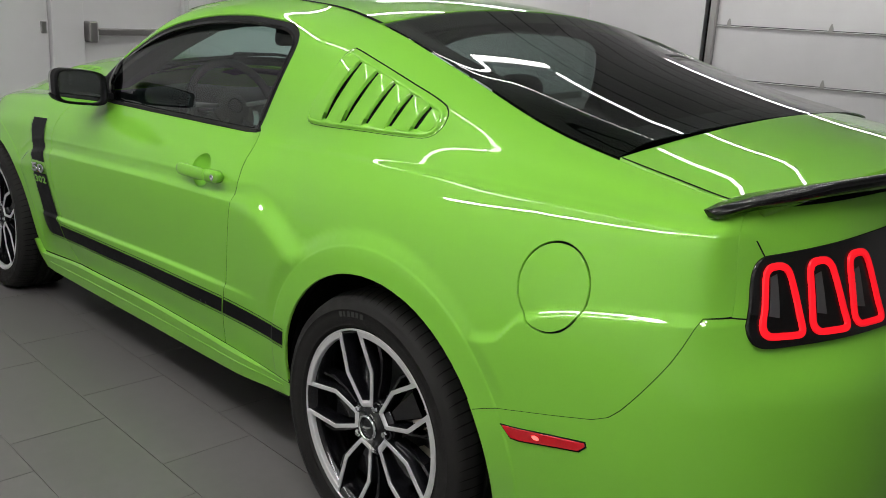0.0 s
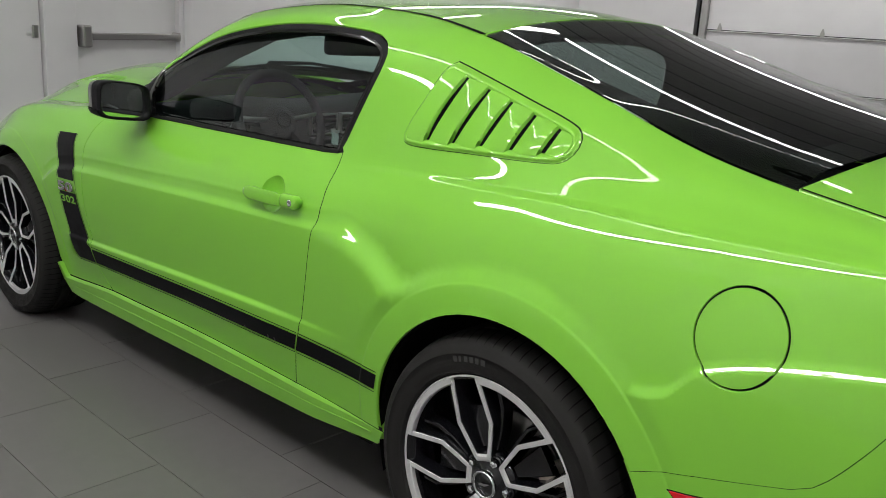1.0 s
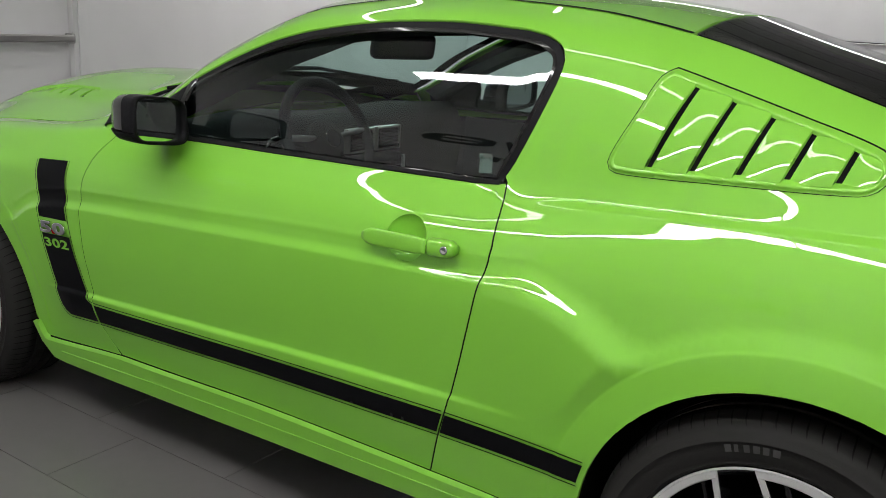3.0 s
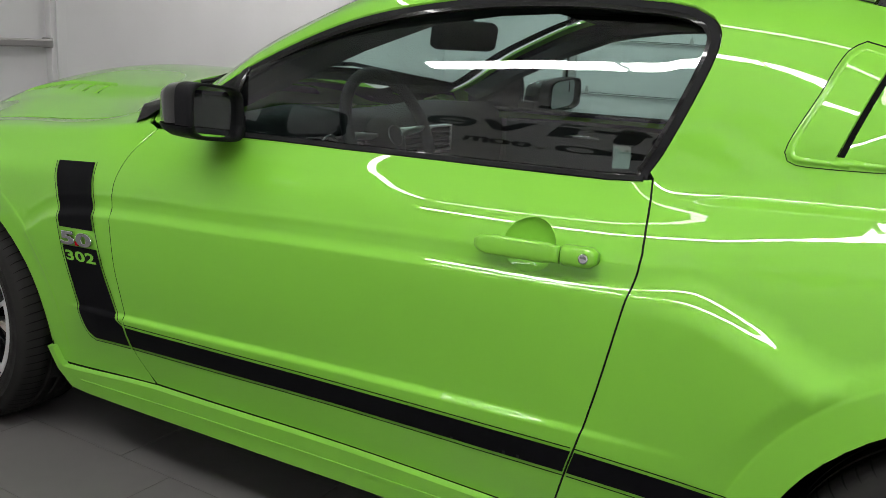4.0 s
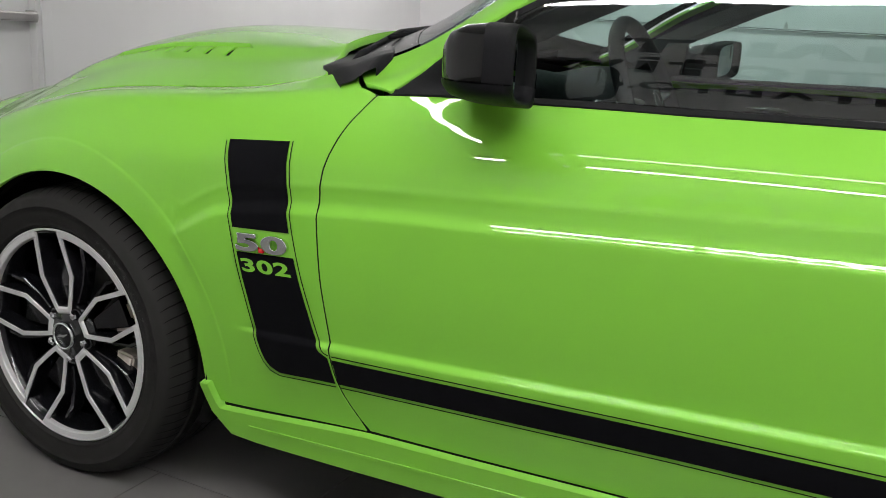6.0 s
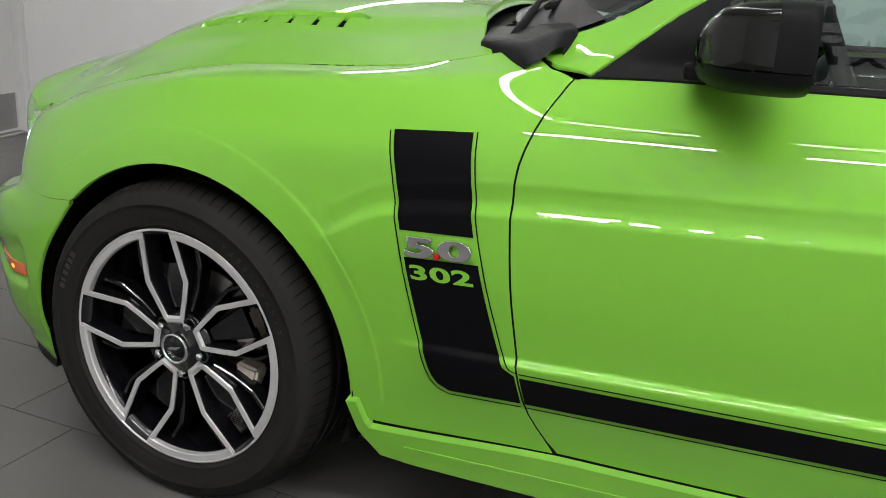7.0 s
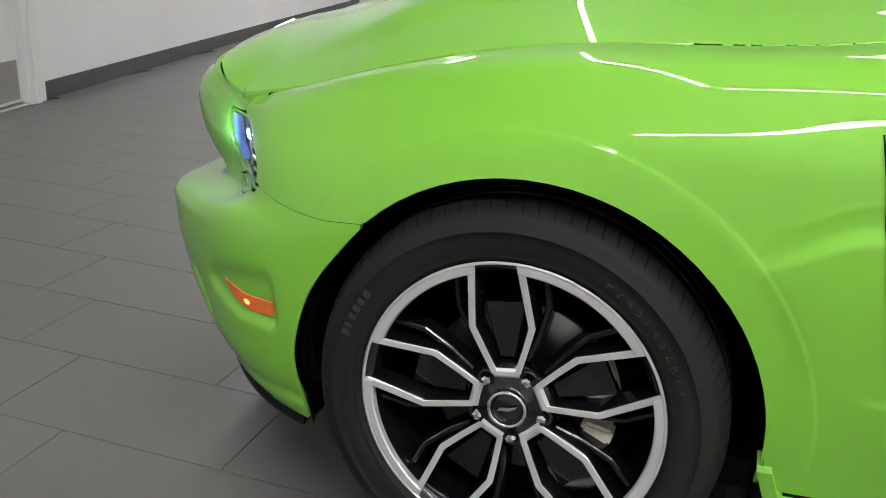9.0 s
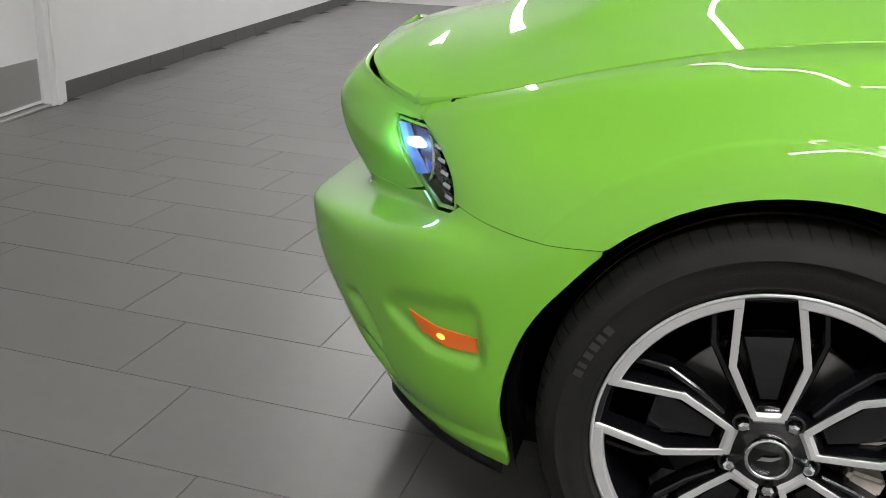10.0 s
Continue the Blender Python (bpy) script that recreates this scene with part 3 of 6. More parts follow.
wall_back_head = tagged(room_box("wall_back_head", (2.02, RX1 + 0.2, RY1, RY1 + 0.2, 3.0, RZ), WALL), "white wall above the garage door", "wall", kind="structure")
wall_side = tagged(room_box("wall_side", (-0.2, RX1 + 0.2, RY0 - 0.2, RY0, 0, RZ), WALL), "plain white painted wall", "wall", kind="structure")
wall_rear = tagged(room_box("wall_rear", (RX1, RX1 + 0.2, RY0, RY1, 0, RZ), WALL), "plain white painted wall", "wall", kind="structure")

# dark joints of the ceiling panels
joints = tagged(new("ceiling_trim"), "thin dark joints between the ceiling panels", "trim", kind="structure")
joints.matrix_world = ROOM
for y in (-3.55, -2.75, 0.55, 1.35, 2.55, 3.75, 4.95, 6.15):
    room_box("joint_strip", (0.2, RX1 - 0.2, y, y + 0.03, RZ - 0.008, RZ - 0.001), SKIRTING, joints)

# skirting of single tiles
base = tagged(new("baseboard"), "grey tile skirting along the white wall", "baseboard", kind="structure")
base.matrix_world = ROOM
y = 0.004
while y < RY1 - 0.05:
    y2 = min(y + 0.601, RY1 - 0.01)
    room_box("tile", (0.0, 0.011, y, y2, 0, 0.108), SKIRTING, base, 0.0015)
    y = y2 + 0.004


def push_bar_door():
    d = tagged(new("door_1"), "white steel exit door with a satin push bar", "door", kind="structure")
    d.matrix_world = ROOM
    room_box("door_leaf", (-0.06, -0.015, DOOR_Y0, DOOR_Y1, 0.02, DOOR_H), DOOR_WHITE, d, 0.003)
    room_box("door_frame", (-0.1, 0.035, DOOR_Y1 + 0.004, -0.004, 0, 2.3), DOOR_WHITE, d, 0.006)
    room_box("door_frame", (-0.1, 0.035, DOOR_Y0 - 0.30, DOOR_Y0 - 0.004, 0, 2.3), DOOR_WHITE, d, 0.006)
    room_box("door_frame", (-0.1, 0.035, DOOR_Y0, DOOR_Y1, DOOR_H + 0.004, 2.3), DOOR_WHITE, d, 0.006)
    room_box("trim", (0.035, 0.05, -0.12, -0.075, 0, 2.25), DOOR_WHITE, d, 0.005)
    room_box("kick_plate", (-0.015, -0.011, DOOR_Y0 + 0.03, DOOR_Y1 - 0.03, 0.04, 0.27), STEEL, d, 0.001, "brushed metal kick plate")
    room_box("threshold", (-0.1, 0.03, DOOR_Y0, DOOR_Y1, 0, 0.016), STEEL, d, 0.004)
    room_box("push_bar", (0.035, 0.085, DOOR_Y0 + 0.10, DOOR_Y1 - 0.02, 0.99, 1.05), STEEL, d, 0.012, "satin metal push bar")
    room_box("bar_housing", (-0.015, 0.095, DOOR_Y0 + 0.015, DOOR_Y0 + 0.10, 0.93, 1.11), STEEL, d, 0.016, "satin metal latch housing")
    room_box("bar_housing", (-0.015, 0.07, DOOR_Y1 - 0.045, DOOR_Y1 - 0.01, 0.98, 1.06), STEEL, d, 0.01)
    return d


def plain_door():
    d = tagged(new("door_2"), "white flush door with a small metal lock", "door", kind="structure")
    d.matrix_world = ROOM
    y1 = DOOR_Y0 - 0.31
    room_box("door_leaf", (-0.06, 0.0, y1 - 0.95, y1 - 0.004, 0.02, 2.25), DOOR_WHITE, d, 0.003)
    room_box("lock", (0.0, 0.022, y1 - 0.075, y1 - 0.03, 1.0, 1.10), STEEL, d, 0.006)
    room_box("door_frame", (-0.1, 0.035, y1 - 1.21, y1 - 0.954, 0, 2.3), DOOR_WHITE, d, 0.006)
    return d


push_bar_door()
plain_door()


def garage_door(x0, x1, name, y, s):
    """Sectional door: s is the side of the wall on which the room lies."""
    g = tagged(new(name), "white sectional garage door with small metal hinges", "garage door", kind="structure")
    g.matrix_world = ROOM
    h = 0.82
    z = -0.28
    while z < 2.9:
        room_box("panel", (x0, x1, *sorted((y, y + s * -0.05)), max(z, 0.004), z + h - 0.012), DOOR_WHITE, g, 0.004)
        room_box("rail", (x0, x1, *sorted((y + s * 0.0, y + s * 0.02)), z + h - 0.035, z + h - 0.018), STEEL, g, 0.003)
        for k in range(5):
            hx = x0 + 0.20 + 1.52 * k
            bm = bmesh.new()
            pts = [(-0.03, 0), (0.03, 0), (0.03, 0.05), (0.006, 0.12), (-0.006, 0.12), (-0.03, 0.05)]
            vs = [bm.verts.new((hx + px, y + s * 0.024, z + h - 0.02 + pz)) for px, pz in pts]
            f = bm.faces.new(vs)
            r = bmesh.ops.extrude_face_region(bm, geom=[f])
            bmesh.ops.translate(bm, vec=(0, -s * 0.02, 0), verts=[v for v in r["geom"] if isinstance(v, bmesh.types.BMVert)])
            bmesh.ops.recalc_face_normals(bm, faces=bm.faces)
            part("hinge", bm, STEEL, g)
        z += h
    for px in (x0 - 0.10, x1):
        room_box("track", (px, px + 0.10, *sorted((y, y + s * 0.10)), 0, 2.95), STEEL, g, 0.006, "steel door track")
    room_box("seal", (x0 - 0.145, x0 - 0.104, *sorted((y, y + s * 0.06)), 0, 3.0), PLASTIC, g, 0.004)
    return g


garage_door(2.22, 9.6, "garage_door_1", RY1 + 0.05, -1)
tagged(room_box("wall_back_pier", (9.75, RX1 + 0.2, RY1, RY1 + 0.2, 0, 3.0), WALL), "plain white painted wall", "wall", kind="structure")

# floor tiles: rows along the car, each shifted by a third
TL, TW, GAP = 0.605, 0.309, 0.0026


def floor_tiles():
    me = bpy.data.meshes.new("tile")
    bm = bmesh.new()
    box(bm, 0, TL - GAP, 0, TW - GAP, -0.006, 0.0)
    bm.to_mesh(me)
    bm.free()
    me.materials.append(TILE)
    rest = bmesh.new()
    inv = ROOM.inverted()
    tiles = []
    for r in range(-28, 40):
        y0 = -0.80 + r * TW
        for c in range(-22, 26):
            x0 = -3.34 - 0.2065 * r + c * TL
            x0 += math.floor((0.2065 * r) / TL) * TL
            q = inv @ Vector((x0 + TL / 2, y0 + TW / 2, 0))
            if -0.2 < q.x < RX1 and RY0 < q.y < RY1:
                d = math.hypot((x0 + 2.2) / 1.6, y0 + 0.9)
                tiles.append((d, x0, y0))
    tiles.sort()
    for n, (d, x0, y0) in enumerate(tiles):
        if n < 300:
            ob = new("tile", me)
            ob.parent = floor
            ob.matrix_parent_inverse = ROOM.inverted()
            ob.location = (x0, y0, 0)
        else:
            vs = [rest.verts.new((x0 + a, y0 + b, 0.0)) for a, b in ((0, 0), (TL - GAP, 0), (TL - GAP, TW - GAP), (0, TW - GAP))]
            rest.faces.new(vs)
    ob = part("floor_tiles", rest, TILE, floor)
    ob.matrix_parent_inverse = ROOM.inverted()
    ob["kind"] = "stuff"


# LED strips hung under the ceiling
LED_Z = 3.35


def led_strip(a, b, half, glow, z=LED_Z):
    """One tube from a to b in plan, in an aluminium channel."""
    a, b = Vector((*a, z)), Vector((*b, z))
    d = b - a
    m = Matrix.Translation(a) @ Matrix.Rotation(math.atan2(d.y, d.x), 4, "Z")
    t = tagged(new("led_light"), "white LED tube under the ceiling, two rows added as fill", "ceiling light", "LED tube lights")
    t.matrix_world = m
    box_part("channel", (0, d.length, -half - 0.008, half + 0.008, 0.0, 0.05), STEEL, t, 0.003)
    box_part("tube", (0.01, d.length - 0.01, -half, half, -0.022, -0.0005), glow, t, 0.006, "glowing white tube")
    for k in (0.15, 0.85):
        box_part("hanger", (d.length * k - 0.006, d.length * k + 0.006, -0.006, 0.006, 0.051, RZ - z - 0.002), STEEL, t, 0)
    return t


def led_row(a, b, piece=1.22, half=0.023, glow=LED):
    """Tubes end to end between two points of the room's own plan."""
    p, q = ROOM @ Vector((*a, 0)), ROOM @ Vector((*b, 0))
    n = max(1, round((q - p).length / piece))
    gap = (q - p).normalized() * 0.006
    for k in range(n):
        c, d = p + (q - p) * (k / n) + gap, p + (q - p) * ((k + 1) / n) - gap
        led_strip((c.x, c.y), (d.x, d.y), half, glow)


led_row((2.80, -4.70), (2.80, 0.6), 1.22, 0.022)
led_row((2.86, -4.75), (8.2, -4.75), 1.22, 0.034, LED_SOFT)
led_row((2.15, -5.78), (8.6, -5.78), 1.22, 0.052, LED_BRIGHT)
led_row((4.40, -1.45), (6.2, -1.45), 1.22, 0.018, LED_SOFT)
led_row((4.40, -0.36), (6.2, -0.36), 1.22, 0.018, LED_SOFT)
led_row((4.34, -1.80), (4.34, -0.30), 1.50, 0.018, LED_SOFT)
# unseen row, added as fill to brighten the front wall and floor
led_row((1.2, 1.2), (1.2, 7.0), 1.22, 0.045, LED_WALL_FILL)
# wide dim row, unseen and added as fill for the back wall
led_row((2.4, 7.6), (9.4, 7.6), 1.22, 0.150, LED_BACK_FILL)


def wall_lettering():
    """Three rows of black letter-like shapes on the side wall: bars, slants and rings."""
    g = tagged(new("wall_lettering"), "rows of large black letter shapes on the white wall", "sign")
    g.matrix_world = ROOM
    y0, y1 = RY0 + 0.0005, RY0 + 0.006

    def outline(name, loops):
        bm = bmesh.new()
        rings = []
        for lp in loops:
            rings.append(([bm.verts.new((x, y1, z)) for x, z in lp], [bm.verts.new((x, y0, z)) for x, z in lp]))
        for front, back in rings:
            for i in range(len(front)):
                k = (i + 1) % len(front)
                bm.faces.new((front[i], front[k], back[k], back[i]))
        if len(rings) == 2:
            a, b = rings[0][0], rings[1][0]
            for i in range(len(a)):
                k = (i + 1) % len(a)
                bm.faces.new((a[i], a[k], b[k], b[i]))
        else:
            bm.faces.new(rings[0][0])
        bmesh.ops.recalc_face_normals(bm, faces=bm.faces)
        part(name, bm, BLACK_PAINT, g)

    def bar(x0, x1, z0, z1, lean=0.0):
        outline("letter_bar", [[(x0, z0), (x1, z0), (x1 + lean, z1), (x0 + lean, z1)]])

    def ring(x0, x1, z0, z1, stroke):
        def oval(d):
            cx, cz, a, b = (x0 + x1) / 2, (z0 + z1) / 2, (x1 - x0) / 2 - d, (z1 - z0) / 2 - d * 0.8
            pts = []
            for k in range(28):
                c, q = math.cos(math.pi * k / 14), math.sin(math.pi * k / 14)
                pts.append((cx + a * math.copysign(abs(c) ** 0.75, c), cz + b * math.copysign(abs(q) ** 0.75, q)))
            return pts
        outline("letter_ring", [oval(0), oval(stroke)])

    # top row
    bar(2.40, 2.98, 2.90, 3.02)
    bar(2.62, 2.78, 2.52, 2.90)
    bar(3.06, 3.22, 2.52, 3.02)
    for x0, lean in ((3.34, 0.0), (3.48, 0.16), (3.80, -0.16), (3.96, 0.0)):
        bar(x0, x0 + 0.15, 2.52, 3.02, lean)
    # middle row
    z0, z1 = 1.86, 2.24
    ring(1.62, 2.08, z0, z1, 0.10)
    bar(1.72, 2.00, 2.02, 2.08)
    bar(2.28, 2.40, z0, z1, -0.16)
    bar(2.28, 2.40, z0, z1, 0.16)
    bar(2.66, 2.80, z0, z1)
    bar(2.66, 2.80, 2.29, 2.37)
    bar(2.98, 3.12, z0, 2.36)
    bar(2.88, 3.22, 2.16, 2.25)
    ring(3.24, 3.62, z0, z1, 0.11)
    bar(3.70, 4.22, 2.14, z1)
    for x0 in (3.70, 3.90, 4.10):
        bar(x0, x0 + 0.12, z0, 2.14)
    ring(4.30, 4.68, z0, z1, 0.11)
    bar(4.82, 4.96, z0, 2.36)
    bar(5.06, 5.18, z0, z1)
    bar(5.18, 5.36, z0, 1.95)
    bar(5.36, 5.48, z0, z1)
    # lower row
    z0, z1 = 1.36, 1.60
    ring(2.30, 2.46, z0, 1.54, 0.045)
    ring(2.48, 2.62, z0, 1.54, 0.045)
    for x0 in (2.06, 2.15, 2.24):
        bar(x0, x0 + 0.045, z0, 1.50)
    bar(2.06, 2.285, 1.50, 1.54)
    bar(2.655, 2.70, z0, 1.41)
    ring(2.74, 3.02, z0, z1, 0.06)
    bar(3.06, 3.28, 1.54, z1)
    bar(3.14, 3.20, z0, 1.54)
    bar(3.30, 3.36, z0, z1)
    bar(3.36, 3.45, z0, 1.42)
    bar(3.45, 3.51, z0, z1)
    bar(3.55, 3.61, z0, z1, 0.09)
    bar(3.73, 3.79, z0, z1, -0.09)
    bar(3.82, 4.02, 1.54, z1)
    bar(3.89, 3.95, z0, 1.54)
    bar(4.06, 4.12, z0, z1)
    for x0, lean in ((4.18, 0.0), (4.24, 0.08), (4.40, -0.08), (4.46, 0.0)):
        bar(x0, x0 + 0.06, z0, z1, lean)
    return g


wall_lettering()


# ---- the car ----
car = tagged(new("sports_car"), "bright green two-door sports coupe with black side stripes", "car")

FA, RA = (-2.712, 0.343, 0.392), (0.02, 0.345, 0.405)         # wheel openings


def arc(c, a0, a1, n=28, grow=0.0):
    return [(c[0] + (c[2] + grow) * math.cos(radians(a0 + (a1 - a0) * k / (n - 1))), c[1] + (c[2] + grow) * math.sin(radians(a0 + (a1 - a0) * k / (n - 1)))) for k in range(n)]


GROOVE = [(-2.275, 0.268), (-1.9, 0.300), (-1.2, 0.318), (-0.77, 0.320), (-0.37, 0.328)]
FENDER_GAP = curve_pts([(-1.948, 0.966), (-1.98, 0.902), (-2.003, 0.82), (-2.004, 0.724), (-1.985, 0.523), (-1.958, 0.389), (-1.905, 0.300)])
DOOR_GAP = curve_pts([(-0.652, 1.008), (-0.628, 0.885), (-0.642, 0.80), (-0.67, 0.669), (-0.702, 0.54), (-0.732, 0.437), (-0.766, 0.320)])
WINDOW = curve_pts([(-1.925, 0.972), (-1.805, 1.075), (-1.67, 1.158), (-1.41, 1.262), (-1.14, 1.315), (-0.88, 1.331), (-0.69, 1.323)], 30) + \
    curve_pts([(-0.645, 1.315), (-0.60, 1.292), (-0.583, 1.255), (-0.60, 1.17), (-0.640, 1.06), (-0.662, 1.018)], 18)
BELT = [(-0.662, 1.006), (-0.735, 0.996), (-0.99, 0.989), (-1.36, 0.981), (-1.66, 0.975), (-1.93, 0.968)]
REAR_SEAM = curve_pts([(0.375, 0.545), (0.437, 0.570), (0.589, 0.607), (0.665, 0.626)], 10) + curve_pts([(0.70, 0.643), (0.73, 0.675), (0.802, 0.785), (0.842, 0.868)], 10)
FRONT_SEAM = curve_pts([(-2.993, 0.6215), (-3.077, 0.614), (-3.165, 0.620), (-3.235, 0.630)], 10)
HEADLAMP = curve_pts([(-3.262, 0.622), (-3.275, 0.66), (-3.32, 0.70), (-3.385, 0.724)], 8) + curve_pts([(-3.49, 0.722), (-3.497, 0.70), (-3.475, 0.655), (-3.43, 0.622), (-3.34, 0.610)], 12)
G = 0.0022


def front_fender():
    lp = FENDER_GAP + [(-2.0, 0.293)] + [(-2.27, 0.272)] + arc(FA, -9, 134) + FRONT_SEAM[0:] + [(-3.255, 0.636), (-3.262, 0.662), (-3.312, 0.706), (-3.378, 0.7295), (-3.39, None)]
    lp += [(x, None) for x in np.linspace(-3.36, -2.06, 40)] + [(-1.99, 0.978)]
    tops = [(u, z if z is not None else float(grid_at(GZ, u, NV - 1))) for u, z in lp]
    tops = inset(tops, G)
    back = []
    for (u, z), (u0, z0) in zip(tops, lp):
        back.append((u0, None) if z0 is None else (u, z))
    return patch("fender", [side_loop(back)], side_fn, PAINT, car, step=0.009, edge=0.008, mirror=True, label="bright green front wing", folds=FOLDS)


def quarter_panel():
    lp = DOOR_GAP + [(-0.6, 0.322)] + arc(RA, 183, 34)[::1] + REAR_SEAM
    lp += [(0.905, 0.872), (0.905, 1.02), (0.86, None)] + [(x, None) for x in np.linspace(0.80, -2.052, 92)]
    lp += [(-1.992, 0.982)] + WINDOW[0:]
    # the loop runs: door gap, wheel opening, bumper seam, rear corner, top edge to the windscreen post, window
    out = []
    for u, z in lp:
        out.append((u, z))
    fuel = circle(0.535, 0.862, 0.0845, 0.0915)
    nums = [(u, z if z is not None else float(grid_at(GZ, u, NV - 1))) for u, z in out]
    ins = inset(nums, G)
    back = [(u0, None) if z0 is None else q for q, (u0, z0) in zip(ins, out)]
    obs = patch("quarter_panel", [side_loop(back), side_loop(fuel)], side_fn, PAINT, car, step=0.009, edge=0.008, mirror=True, label="bright green rear quarter and roof rail", folds=FOLDS)
    patch("fuel_door", [side_loop(circle(0.535, 0.862, 0.0795, 0.0865))], side_fn, PAINT, obs[0], step=0.01, edge=0.008, label="round green fuel flap", folds=FOLDS)
    # dark disc behind the flap paints the shade of its ring gap
    patch("fuel_door", [side_loop(circle(0.535, 0.862, 0.088, 0.095))], side_fn, SEAM, obs[0], lift=-0.009, flange=0)
    return obs


def doors():
    lp = inset(BELT[::-1] + DOOR_GAP + GROOVE[::-1][1:3] + [(-1.9, 0.302)] + FENDER_GAP[::-1][1:], G)
    cup = circle(-0.842, 0.868, 0.054, 0.050)
    obs = patch("door", [side_loop(lp), side_loop(cup)], side_fn, PAINT, car, step=0.008, edge=0.008, mirror=True, label="bright green long coupe door", folds=FOLDS)
    return obs


def rocker():
    foot = curve_pts([(-0.40, 0.275), (-0.75, 0.240), (-1.40, 0.216), (-1.80, 0.206), (-2.22, 0.198), (-2.262, 0.205), (-2.30, 0.25)], 30)
    lp = [(-2.322, 0.316), (-2.300, 0.318), (-2.285, 0.275)] + [(x, z - 0.006) for x, z in GROOVE] + foot

    def skirt_fn(a, q):
        # stands proud of the sill and dies into the quarter panel
        r = side_fn(a, q)
        r[..., 1] -= 0.002 + 0.015 * (1 - smooth_step(-0.70, -0.40, r[..., 0]))
        return r
    sk = patch("side_skirt", [side_loop(lp)], skirt_fn, PAINT, car, step=0.012, lift=0.0, flange=0.05, mirror=True, label="bright green side skirt")
    # the rolled edge along its middle
    mid = curve_pts([(-2.20, 0.236), (-1.80, 0.252), (-1.40, 0.264), (-0.75, 0.284), (-0.42, 0.302)], 30)
    patch("skirt_roll", [side_loop(ribbon(mid, -0.004, 0.008))], skirt_fn, PAINT, sk[0], step=0.01, edge=0.008, lift=0.0025, flange=0.004)
    return sk


def bumpers():
    front_arch = []
    for k in range(28):
        f = k / 27
        t, r = radians(136 + 59.5 * f), FA[2] + 0.036 * smooth_step(0.1, 1.0, f)
        front_arch.append((FA[0] + r * math.cos(t), FA[1] + r * math.sin(t)))
    lp = front_arch + [(-3.128, 0.208)] + [(u, 0.208) for u in np.linspace(-3.2, -4.19, 30)]
    lp += [(-4.19, 0.575), (-3.75, 0.58), (-3.50, 0.593), (-3.42, 0.612), (-3.34, 0.602), (-3.262, 0.614)] + FRONT_SEAM[::-1]
    f = patch("front_bumper", [side_loop(inset(lp, -0.0010))], side_fn, PAINT, car, step=0.0075, edge=0.007, mirror=True, label="bright green front bumper", folds=FOLDS)
    nose = [(-4.19, 0.578), (-3.75, 0.583), (-3.50, 0.596), (-3.432, 0.616), (-3.478, 0.652), (-3.502, 0.70), (-3.494, 0.727), (-3.395, 0.731), (-3.395, None), (-3.7, None), (-4.19, None)]
    patch("nose_panel", [side_loop(nose)], side_fn, PAINT, car, mirror=True)
    lp = arc(RA, -12, 33) + REAR_SEAM + [(0.905, 0.870), (1.74, 0.80), (1.74, 0.26), (0.95, 0.245), (0.6, 0.232), (0.42, 0.225)]
    r = patch("rear_bumper", [side_loop(inset(lp, -0.0004))], side_fn, PAINT, car, step=0.012, edge=0.008, mirror=True, label="bright green rear bumper", folds=FOLDS)
    tail = [(0.905, 0.873), (0.905, 1.015), (0.87, None), (1.3, None), (1.74, None), (1.74, 0.805)]
    patch("tail_panel", [side_loop(tail)], side_fn, PAINT, car, mirror=True)
    return f, r


def seams():
    """Dark strips at the bottom of the panel gaps: their shade as colour."""
    def strip(pts, wide=0.013):
        p = np.array(pts, float)
        t = np.gradient(p, axis=0)
        n = np.stack([-t[:, 1], t[:, 0]], 1)
        n /= np.linalg.norm(n, axis=1)[:, None] + 1e-9
        a, b = p + n * wide / 2, p - n * wide / 2
        patch("panel_gap_shade", [side_loop([tuple(q) for q in a] + [tuple(q) for q in b[::-1]])], side_fn, SEAM, car, step=0.03, edge=0.012, lift=-0.0016, flange=0, mirror=True)
    strip(FENDER_GAP)
    strip(DOOR_GAP)
    strip([(x, z) for x, z in dense(GROOVE, 0.05, False)], 0.016)
    strip(REAR_SEAM + [(0.872, 0.8715), (0.905, 0.8715), (0.94, 0.873)], 0.011)
    strip(FRONT_SEAM, 0.011)


seams()
fenders = front_fender()
quarters = quarter_panel()
door_obs = doors()
rocker()
bump = bumpers()


# dark inner shell behind the seams, and cabin lining
def shells():
    low = [(-3.35, 0.24), (-3.35, 0.60), (-3.25, 0.70), (-3.0, 0.82), (-2.1, 0.93), (-1.95, 0.962), (-0.64, 0.996), (-0.3, 1.0), (0.6, 1.0), (0.85, 0.97), (0.86, 0.30), (0.45, 0.26)]
    low += arc(RA, -10, 188, grow=0.012) + [(-0.5, 0.2), (-2.22, 0.2)] + arc(FA, -12, 192, grow=0.012)
    patch("inner_shell", [side_loop(low)], side_fn, SEAM, car, step=0.06, edge=0.04, lift=-0.045, flange=0, mirror=True)
    win = [(x, z) for x, z in WINDOW]
    up = [(-0.655, 0.99), (-0.3, 0.98), (0.45, 1.0), (0.5, None)] + [(x, None) for x in np.linspace(0.4, -1.9, 40)] + [(-1.96, 0.975)] + win
    patch("pillar_trim", [side_loop(up)], side_fn, HEADLINER, car, step=0.05, edge=0.03, lift=-0.03, flange=0, mirror=True, label="dark cabin pillar lining")


shells()


# ---- top surfaces ----
def edge_w(x):
    return grid_at(GW, x, np.full(np.shape(x), NV - 1.0))


def edge_z(x):
    return grid_at(GZ, x, np.full(np.shape(x), NV - 1.0))


